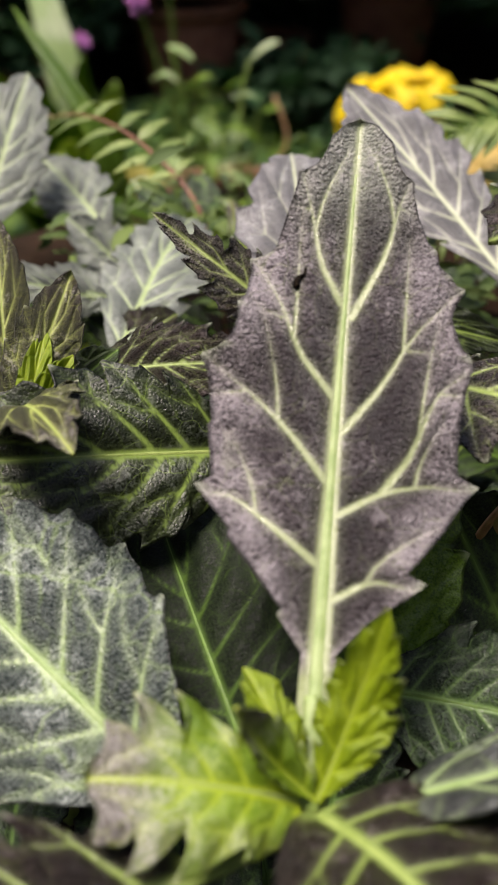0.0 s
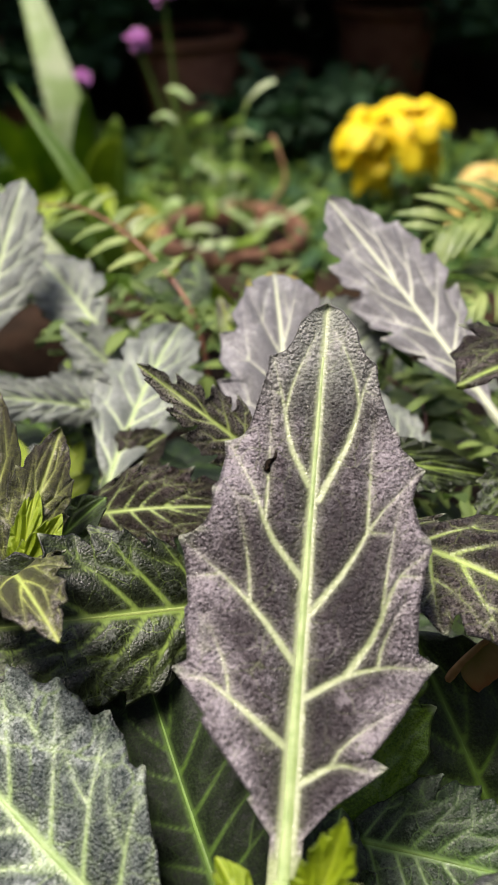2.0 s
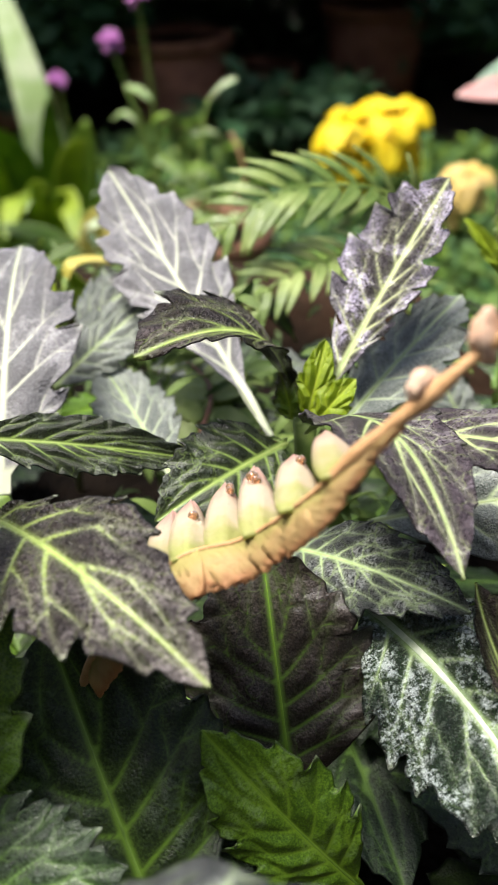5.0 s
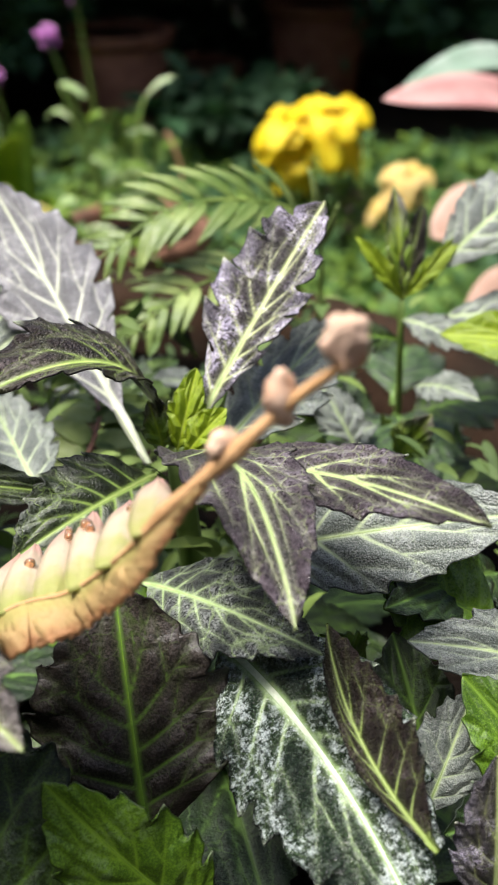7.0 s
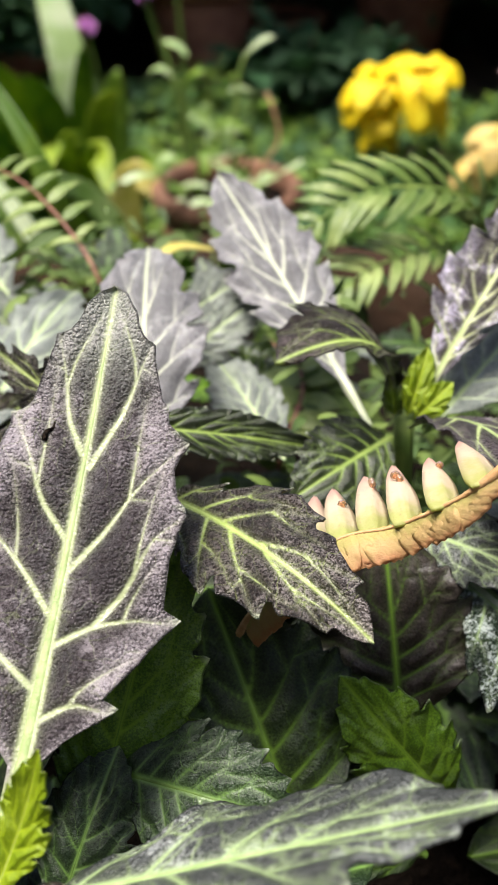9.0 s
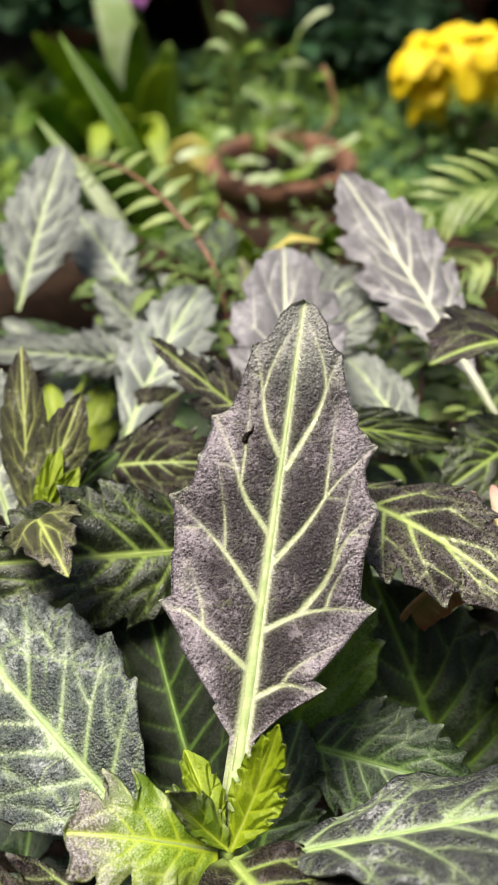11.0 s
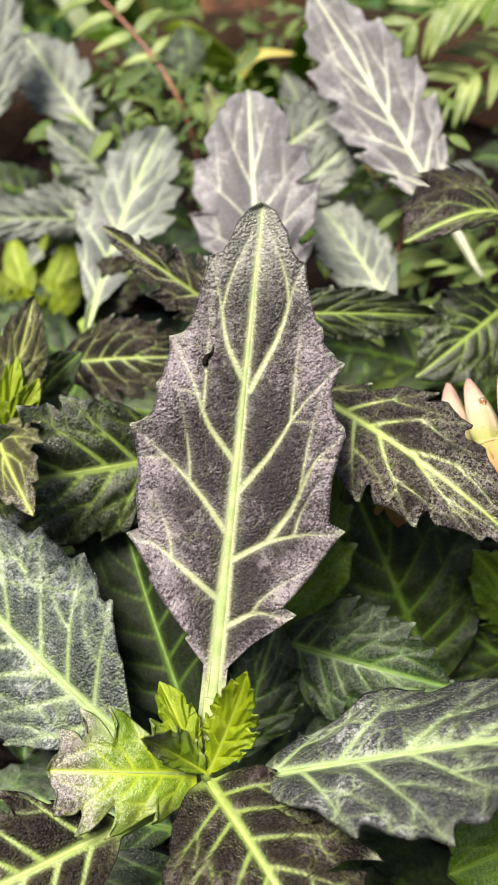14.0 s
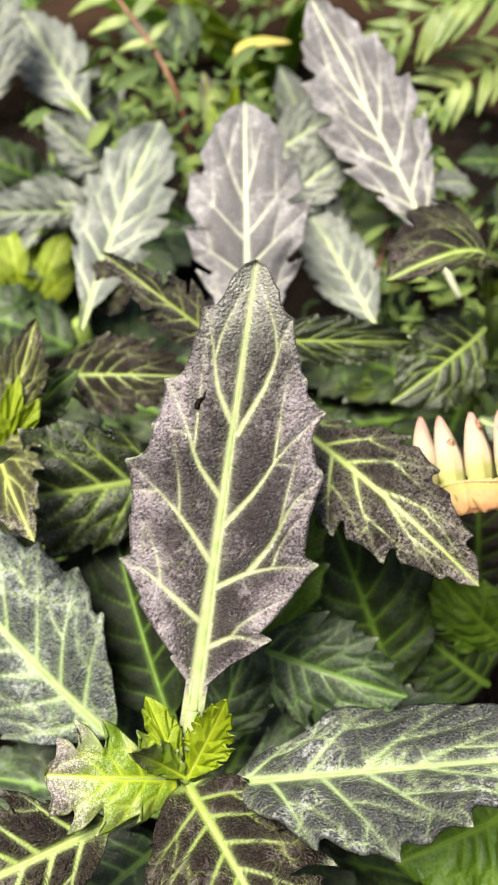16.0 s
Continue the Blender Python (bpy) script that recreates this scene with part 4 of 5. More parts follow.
leaf(pb, (0.020, 0.255, 0.497), (0.040, 0.262, 0.509), 0.018, "sage", face=(0.0, -0.6, 0.8), bow=0.04, stalk=0.04, veins=4, bite=0.24, seed=33)
leaf(pb, (0.018, 0.232, 0.492), (0.046, 0.245, 0.512), 0.018, "sage", face=(0.0, -0.6, 0.8), bow=0.05, stalk=0.04, veins=5, bite=0.24, seed=34)
leaf(pb, (0.052, 0.193, 0.490), (0.031, 0.236, 0.495), 0.020, "sage", face=(0.1, -0.6, 0.8), bow=0.05, stalk=0.04, veins=5, bite=0.24, seed=35)

plg = thing("toothed_plant", (-0.030, 0.205, SOIL), "toothed-leaf plant with sage-grey leaves", "plant", TOOTHED)
stem(plg, (-0.032, 0.194, 0.488))
leaf(plg, (-0.030, 0.188, 0.492), (-0.0145, 0.2665, 0.5005), 0.027, "sage", face=(0.0, -0.7, 0.8), bow=0.08, stalk=0.06, veins=5, bite=0.34, rows=130, cols=49, vw=0.85, seed=41, fold=0.3, label="sage-grey leaf with bright midrib")
leaf(plg, (-0.040, 0.238, 0.488), (-0.078, 0.215, 0.506), 0.014, "sage", face=(0.0, -0.6, 0.8), bow=0.05, stalk=0.04, veins=5, bite=0.24, seed=42)
leaf(plg, (-0.034, 0.245, 0.484), (-0.062, 0.238, 0.492), 0.017, "sage", face=(0.0, -0.6, 0.8), bow=0.06, stalk=0.04, veins=5, bite=0.24, seed=43)
leaf(plg, (-0.032, 0.198, 0.490), (-0.015, 0.205, 0.500), 0.016, "brown", face=(0.0, -0.6, 0.8), bow=0.06, stalk=0.04, veins=4, vw=1.15, seed=44)
leaf(plg, (-0.028, 0.262, 0.478), (-0.052, 0.268, 0.500), 0.020, "sage", face=(0.2, -0.7, 0.8), bow=0.06, stalk=0.04, veins=5, bite=0.24, seed=45)

plt = thing("toothed_plant", (-0.060, 0.275, SOIL), "toothed-leaf plant with pale blue-grey leaves", "plant", TOOTHED)
stem(plt, (-0.048, 0.272, 0.488))
leaf(plt, (-0.040, 0.280, 0.488), (-0.069, 0.324, 0.499), 0.025, "sage", face=(0.0, -0.6, 0.8), bow=0.06, stalk=0.06, veins=5, bite=0.24, seed=51)
leaf(plt, (-0.078, 0.262, 0.492), (-0.0685, 0.3165, 0.5300), 0.027, "sage", face=(0.15, -0.85, 0.5), bow=0.05, stalk=0.06, veins=5, bite=0.24, seed=52, label="upright blue-grey leaf")

# ---- the rosette across the planter ----
pr = thing("toothed_plant", (0.080, 0.195, SOIL), "toothed-leaf rosette with purple-black leaves and lime heart", "plant", TOOTHED)
R = V(0.0815, 0.190, 0.507)
stem(pr, R, r=0.0032)
leaf(pr, (0.0745, 0.200, 0.4965), (0.0303, 0.2800, 0.5343), 0.029, "grey", face=(0.1, -0.8, 0.65), bow=0.02, stalk=0.12, peak=0.46, veins=5, bite=0.30, rows=150, cols=55, vw=0.7, rib=0.65, seed=61, label="long grey-purple leaf with pale veins")
leaf(pr, R + V(-0.003, 0.003, 0.000), (0.0488, 0.1728, 0.5318), 0.0340, "brown", face=(-0.15, -0.25, 1), bow=0.30, stalk=0.15, peak=0.40, veins=5, bite=0.34, rows=110, cols=41, rib=0.8, vw=1.0, seed=62, shape=([0, 0.1, 0.3, 0.5, 0.75, 0.9, 1.0], [0.35, 0.8, 1.0, 0.95, 0.75, 0.5, 0.0]), fold=0.25, sides=(0.35, 1.0), label="arching black-brown leaf with lime midrib")
leaf(pr, R + V(0.003, 0.000, 0.003), (0.1148, 0.2253, 0.5480), 0.026, "lilac", face=(-0.35, -0.8, 0.5), bow=0.03, stalk=0.08, peak=0.45, veins=5, bite=0.5, rows=130, cols=45, seed=63, fold=0.35, wave=0.05, rib=0.65, vw=0.7, sides=(1.0, 0.62), label="upright dark leaf with lilac sky sheen painted on")
leaf(pr, R + V(0.006, -0.002, -0.003), (0.120, 0.2245, 0.520), 0.024, "sage", face=(-0.2, -0.5, 0.9), bow=0.03, stalk=0.10, veins=4, bite=0.42, seed=64, sides=(0.8, 1.0))
leaf(pr, R + V(0.0, -0.002, 0.001), (0.086, 0.196, 0.523), 0.008, "lime", face=(0, -0.9, 0.4), bow=0.08, stalk=0.02, veins=3, rib=0.5, seed=65, fold=0.4)
leaf(pr, R + V(-0.003, -0.001, 0.001), (0.076, 0.190, 0.519), 0.007, "limebrown", face=(0.4, -0.8, 0.4), bow=0.08, stalk=0.02, veins=3, rib=0.5, seed=66, fold=0.4)
leaf(pr, R + V(0.002, -0.003, 0.001), (0.092, 0.190, 0.517), 0.008, "lime", face=(-0.3, -0.8, 0.5), bow=0.08, stalk=0.02, veins=3, rib=0.5, seed=67, fold=0.4)
leaf(pb, (0.0160, 0.1620, 0.5220), (0.0590, 0.1750, 0.5075), 0.0125, "limevein", face=(0.1, -0.6, 0.8), bow=0.05, stalk=0.03, veins=5, bite=0.16, vw=0.65, seed=68, label="slim dark leaf with pale green veins")
leaf(pr, R + V(-0.004, -0.010, 0.001), (0.0525, 0.157, 0.506), 0.023, "limevein", face=(0.0, -0.7, 0.75), bow=0.08, stalk=0.04, veins=5, vw=1.15, seed=69, label="dark leaf with pale green veins")
leaf(pr, R + V(0.0, -0.008, 0.002), (0.1002, 0.1185, 0.5305), 0.023, "plum", face=(0.2, -0.3, 0.95), bow=0.14, stalk=0.06, veins=4, bite=0.16, vw=1.0, seed=70, sway=-0.015, hook=0.06, rib=0.6, fold=-0.15, label="drooping purple-brown leaf with curled tip")
leaf(pr, R + V(0.010, -0.012, 0.003), (0.128, 0.128, 0.5345), 0.018, "plum", face=(0.0, -0.35, 0.95), bow=0.06, stalk=0.05, veins=4, bite=0.16, rows=110, cols=37, vw=1.05, seed=71, label="dark purple leaf with pale veins")
leaf(pr, R + V(0.012, -0.020, -0.012), (0.148, 0.163, 0.509), 0.024, "sage", face=(0.0, -0.55, 0.85), bow=0.05, stalk=0.05, veins=4, bite=0.12, seed=72, vw=1.2)
leaf(pr, R + V(-0.006, -0.032, -0.008), (0.106, 0.132, 0.506), 0.018, "slate", face=(0.0, -0.5, 0.9), bow=0.08, stalk=0.05, veins=5, seed=73)
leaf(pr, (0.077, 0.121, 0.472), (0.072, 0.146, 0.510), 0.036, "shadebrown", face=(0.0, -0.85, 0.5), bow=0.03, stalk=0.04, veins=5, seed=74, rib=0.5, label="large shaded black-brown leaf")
leaf(pr, (0.088, 0.112, 0.462), (0.0625, 0.1175, 0.4955), 0.022, "leafy", face=(0.0, -0.8, 0.5), bow=0.05, stalk=0.04, veins=5, bite=0.24, rib=0.5, seed=75, label="bright green shaded leaf")
leaf(pr, (0.0888, 0.146, 0.4965), (0.1180, 0.098, 0.484), 0.031, "wet", face=(-0.25, -0.5, 0.85), bow=0.07, stalk=0.03, veins=5, bite=0.18, rows=120, cols=45, rib=1.0, vw=0.8, seed=76, sway=-0.06, label="dark leaf with painted white glints and white midrib")
leaf(pr, (0.1200, 0.1040, 0.4950), (0.1068, 0.1351, 0.5098), 0.0125, "brown", face=(-0.1, -0.8, 0.5), bow=0.03, stalk=0.04, veins=5, seed=77, sides=(0.4, 1.3), sway=-0.08, label="pointed upright brown leaf with green veins")

# ---- right-hand plant ----
pe = thing("toothed_plant", (0.148, 0.275, SOIL), "toothed-leaf plant with grey-green leaves at planter's edge", "plant", TOOTHED)
E0 = V(0.1440, 0.272, 0.502)
stem(pe, E0, r=0.0012)
leaf(pe, E0 + V(0.008, 0.002, 0.006), (0.196, 0.292, 0.537), 0.024, "sage", face=(-0.2, -0.6, 0.8), bow=0.12, stalk=0.06, veins=5, bite=0.24, seed=81)
leaf(pe, E0, (0.141, 0.283, 0.532), 0.008, "limebrown", face=(0, -0.8, 0.5), bow=0.05, stalk=0.05, veins=3, seed=82)
leaf(pe, E0, (0.160, 0.278, 0.519), 0.006, "lime", face=(0, -0.8, 0.5), bow=0.12, stalk=0.05, veins=3, seed=83)
leaf(pe, E0, (0.130, 0.276, 0.520), 0.006, "lime", face=(0, -0.8, 0.5), bow=0.12, stalk=0.05, veins=3, seed=84)
leaf(pe, E0, (0.149, 0.280, 0.528), 0.007, "brown", face=(0, -0.8, 0.5), bow=0.03, stalk=0.05, veins=3, seed=92)
leaf(pe, E0 + V(0, 0, -0.006), (0.163, 0.258, 0.492), 0.012, "sage", face=(0, -0.5, 0.9), bow=0.10, stalk=0.05, veins=4, bite=0.24, seed=85)
leaf(pe, E0 + V(0, 0, -0.008), (0.196, 0.262, 0.500), 0.016, "sage", face=(0, -0.5, 0.9), bow=0.08, stalk=0.25, veins=4, bite=0.24, seed=86)
leaf(pe, E0 + V(0, -0.002, -0.012), (0.120, 0.262, 0.494), 0.012, "green", face=(0, -0.5, 0.9), bow=0.10, stalk=0.05, veins=4, seed=93)
leaf(pe, E0 + V(0.004, -0.012, -0.022), (0.158, 0.232, 0.492), 0.012, "sage", face=(0, -0.7, 0.7), bow=0.08, stalk=0.05, veins=4, bite=0.24, seed=94)
leaf(pe, (0.140, 0.240, 0.470), (0.146, 0.232, 0.488), 0.012, "limebrown", face=(0, -0.7, 0.7), bow=0.08, stalk=0.05, veins=4, seed=95)
leaf(pe, (0.128, 0.236, 0.474), (0.118, 0.246, 0.490), 0.013, "sage", face=(0, -0.7, 0.7), bow=0.08, stalk=0.05, veins=4, bite=0.24, seed=96)
leaf(pe, (0.160, 0.140, 0.488), (0.123, 0.144, 0.496), 0.017, "sage", face=(0, -0.5, 0.9), bow=0.12, stalk=0.05, veins=4, bite=0.24, seed=87)
leaf(pe, (0.128, 0.130, 0.470), (0.122, 0.152, 0.490), 0.018, "green", face=(0, -0.7, 0.7), bow=0.05, stalk=0.05, veins=4, seed=88)
leaf(pe, (0.133, 0.108, 0.468), (0.131, 0.116, 0.500), 0.014, "lilac", face=(-0.2, -0.8, 0.5), bow=0.05, stalk=0.05, veins=4, seed=89)
leaf(pe, (0.124, 0.124, 0.474), (0.134, 0.138, 0.490), 0.014, "sage", face=(-0.1, -0.7, 0.6), bow=0.05, stalk=0.05, veins=4, bite=0.24, seed=90)
leaf(pe, (0.200, 0.250, 0.492), (0.152, 0.256, 0.499), 0.020, "lime", face=(0, -0.6, 0.8), bow=0.10, stalk=0.04, veins=3, rib=0.4, seed=91)

for i, (dx, dy) in enumerate(((0.010, 0.020), (-0.008, 0.022), (0.014, 0.006), (-0.014, 0.010), (0.004, 0.030), (-0.002, 0.004))):
    foot = V(-0.060 + 0.3 * dx, 0.230 + 0.3 * dy, 0.452)
    leaf(pl, foot, foot + V(dx, dy, 0.012), 0.011, "lime", face=(0, -0.4, 1), bow=0.08, stalk=0.1, veins=3, bite=0.06, rib=0.4, rows=40, cols=15, seed=140 + i)
leaf(pl, L + V(0.001, 0.001, 0), (-0.044, 0.165, 0.540), 0.011, "olive", face=(0.2, -0.8, 0.5), bow=0.08, stalk=0.02, veins=4, seed=151)
leaf(pl, L + V(0.003, 0.0, 0), (-0.0335, 0.148, 0.526), 0.006, "lime", face=(0.2, -0.8, 0.5), bow=0.08, stalk=0.02, veins=3, bite=0.08, rib=0.5, seed=152)
leaf(pl, L + V(0.004, -0.001, -0.001), (-0.024, 0.136, 0.519), 0.007, "lime", face=(0.0, -0.8, 0.6), bow=0.1, stalk=0.02, veins=3, bite=0.08, rib=0.5, seed=153)
leaf(pb, (0.036, 0.285, 0.470), (0.022, 0.300, 0.497), 0.016, "sage", face=(0.0, -0.7, 0.7), bow=0.06, stalk=0.06, veins=4, bite=0.24, seed=154)
leaf(pb, (0.030, 0.290, 0.468), (0.050, 0.305, 0.492), 0.014, "sage", face=(0.0, -0.7, 0.7), bow=0.06, stalk=0.06, veins=4, bite=0.24, seed=155)
leaf(pb, (0.006, 0.280, 0.470), (-0.004, 0.300, 0.494), 0.010, "limebrown", face=(0.0, -0.7, 0.7), bow=0.06, stalk=0.06, veins=4, seed=156)
leaf(pb, (0.004, 0.282, 0.470), (0.008, 0.290, 0.497), 0.007, "lime", face=(0.0, -0.7, 0.7), bow=0.06, stalk=0.06, veins=3, seed=157)
leaf(pe, (0.150, 0.118, 0.478), (0.130, 0.134, 0.498), 0.018, "leafy", face=(0, -0.7, 0.7), bow=0.06, stalk=0.04, veins=4, seed=99)
leaf(pe, (0.150, 0.128, 0.470), (0.126, 0.118, 0.478), 0.018, "shade", face=(0, -0.6, 0.8), bow=0.06, stalk=0.04, veins=4, seed=131)
leaf(pe, (0.148, 0.098, 0.468), (0.124, 0.094, 0.474), 0.022, "green", face=(0, -0.6, 0.8), bow=0.06, stalk=0.04, veins=4, seed=132)
leaf(pe, (0.115, 0.160, 0.470), (0.108, 0.150, 0.492), 0.016, "leafy", face=(0, -0.7, 0.7), bow=0.06, stalk=0.04, veins=4, seed=133)

leaf(pe, (0.1437, 0.1580, 0.4862), (0.1213, 0.1650, 0.4936), 0.026, "leafy", face=(0, -0.6, 0.8), bow=0.06, stalk=0.04, veins=4, bite=0.24, seed=161)
leaf(pe, (0.1523, 0.1850, 0.4750), (0.1196, 0.1500, 0.4983), 0.020, "shade", face=(0, -0.6, 0.8), bow=0.06, stalk=0.04, veins=4, bite=0.24, seed=162)
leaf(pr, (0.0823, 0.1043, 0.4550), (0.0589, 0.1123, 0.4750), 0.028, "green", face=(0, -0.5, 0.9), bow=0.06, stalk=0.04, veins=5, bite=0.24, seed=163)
leaf(pa, (0.0801, 0.0703, 0.4700), (0.0531, 0.0574, 0.4780), 0.030, "leafy", face=(0, -0.3, 1), bow=0.06, stalk=0.04, veins=5, bite=0.24, seed=164)

# lower leaves that fill each plant, their shade partly put into the colour
rng0 = np.random.default_rng(11)
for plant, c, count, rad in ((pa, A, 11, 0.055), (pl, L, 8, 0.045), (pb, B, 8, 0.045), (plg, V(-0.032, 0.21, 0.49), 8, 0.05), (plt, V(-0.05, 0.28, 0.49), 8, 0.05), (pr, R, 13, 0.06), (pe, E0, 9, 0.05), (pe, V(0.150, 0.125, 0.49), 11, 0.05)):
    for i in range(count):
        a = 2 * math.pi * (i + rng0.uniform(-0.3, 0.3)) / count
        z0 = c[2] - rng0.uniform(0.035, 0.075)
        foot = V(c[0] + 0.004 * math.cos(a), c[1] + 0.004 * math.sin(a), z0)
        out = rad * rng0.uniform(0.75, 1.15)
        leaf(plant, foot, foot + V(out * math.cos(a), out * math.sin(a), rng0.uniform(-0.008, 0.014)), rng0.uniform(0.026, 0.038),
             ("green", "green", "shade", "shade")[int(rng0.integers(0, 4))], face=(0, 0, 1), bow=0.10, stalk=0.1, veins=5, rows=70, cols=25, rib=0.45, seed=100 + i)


# grey-green and dark leaves low between the plants behind
rng1 = np.random.default_rng(23)
for plant, cx, cy, sx, sy, count in ((pb, 0.035, 0.275, 0.040, 0.035, 16), (pr, 0.095, 0.265, 0.035, 0.035, 16), (plg, -0.040, 0.255, 0.035, 0.030, 12), (plt, -0.045, 0.330, 0.040, 0.030, 10)):
    for i in range(count):
        foot = V(cx + sx * rng1.uniform(-1, 1), cy + sy * rng1.uniform(-1, 1), rng1.uniform(0.452, 0.472))
        a = rng1.uniform(0.2, 2.9) if i % 3 else rng1.uniform(3.3, 6.1)
        out = rng1.uniform(0.014, 0.028)
        leaf(plant, foot, foot + V(out * math.cos(a), out * math.sin(a), rng1.uniform(0.004, 0.018)), out * rng1.uniform(0.40, 0.62),
             ("sage", "green", "shade", "leafy", "sage")[int(rng1.integers(0, 5))], face=(0, -0.4, 1), bow=0.10, stalk=0.08, veins=4, bite=0.3, rows=60, cols=21, rib=0.5, seed=200 + i)


# ---- ferns ----
def frond(label, line, count, length, mat, stalk_mat, face, bare=0.25, lean=0.55, r=0.0007, width=0.34, seed=0):
    """A pinnate frond: a stalk with two rows of leaflets, longest in the middle."""
    rng = np.random.default_rng(seed)
    p = thing("fern_frond", line[0], label, "fern", "fern fronds")
    pts = smooth_line(line, 40)
    tube("stalk", pts, np.linspace(r * 1.5, r * 0.5, 40), stalk_mat, p, sides=6)
    tt, nn, sd = frames_along(pts, np.array(face, float))
    for i in range(count):
        u = bare + (0.99 - bare) * i / (count - 1)
        k = int(u * 39)
        ln = length * (math.sin(math.pi * (0.18 + 0.78 * (i / (count - 1)))) ** 0.7) * rng.uniform(0.9, 1.1)
        for g in (-1, 1):
            d = unit(sd[k] * g + tt[k] * lean + nn[k] * rng.uniform(-0.15, 0.1))
            a = pts[k] + 0.4 * r * sd[k] * g
            blade(p, "leaflet", [a, a + d * ln * 0.5 + nn[k] * ln * 0.05, a + d * ln - nn[k] * ln * 0.08], ln * width,
                  mat, face=nn[k] + 0.15 * sd[k], point=0.8, rows=9, full=0.34)
    return p


frond("bright green fern frond leaning over the planter", [(0.128, 0.345, 0.44), (0.125, 0.335, 0.500), (0.085, 0.312, 0.518), (0.052, 0.300, 0.503)], 13, 0.024, M_FERN, M_STEM, (-0.1, -0.6, 0.8), 0.3, 1.25, width=0.21, seed=1)
frond("green fern frond hanging behind the leaves", [(0.128, 0.34, 0.44), (0.116, 0.325, 0.488), (0.085, 0.298, 0.496), (0.060, 0.285, 0.482)], 12, 0.019, M_FERN, M_STEM, (-0.1, -0.6, 0.8), 0.3, 1.2, width=0.22, seed=2)
frond("pale green fern tip on a red-brown stalk", [(-0.004, 0.285, 0.44), (-0.012, 0.293, 0.488), (-0.030, 0.318, 0.503), (-0.055, 0.352, 0.506), (-0.085, 0.395, 0.494)], 8, 0.018, M_FERN, M_FERN_STEM, (0.2, -0.6, 0.8), 0.42, 0.35, width=0.30, seed=3)
frond("green fern frond low between the plants", [(0.045, 0.235, 0.42), (0.052, 0.225, 0.468), (0.058, 0.245, 0.482), (0.048, 0.275, 0.478)], 9, 0.014, M_FERN, M_FERN_STEM, (0, -0.5, 0.9), 0.3, 0.3, width=0.5, seed=4)


M_BUD = plain_material("fuzzy_pink_bud", (0.72, 0.44, 0.28), (0.82, 0.62, 0.46), 260, 0.7, 0.9, 0.0006, 0.06, third=(0.62, 0.40, 0.26))


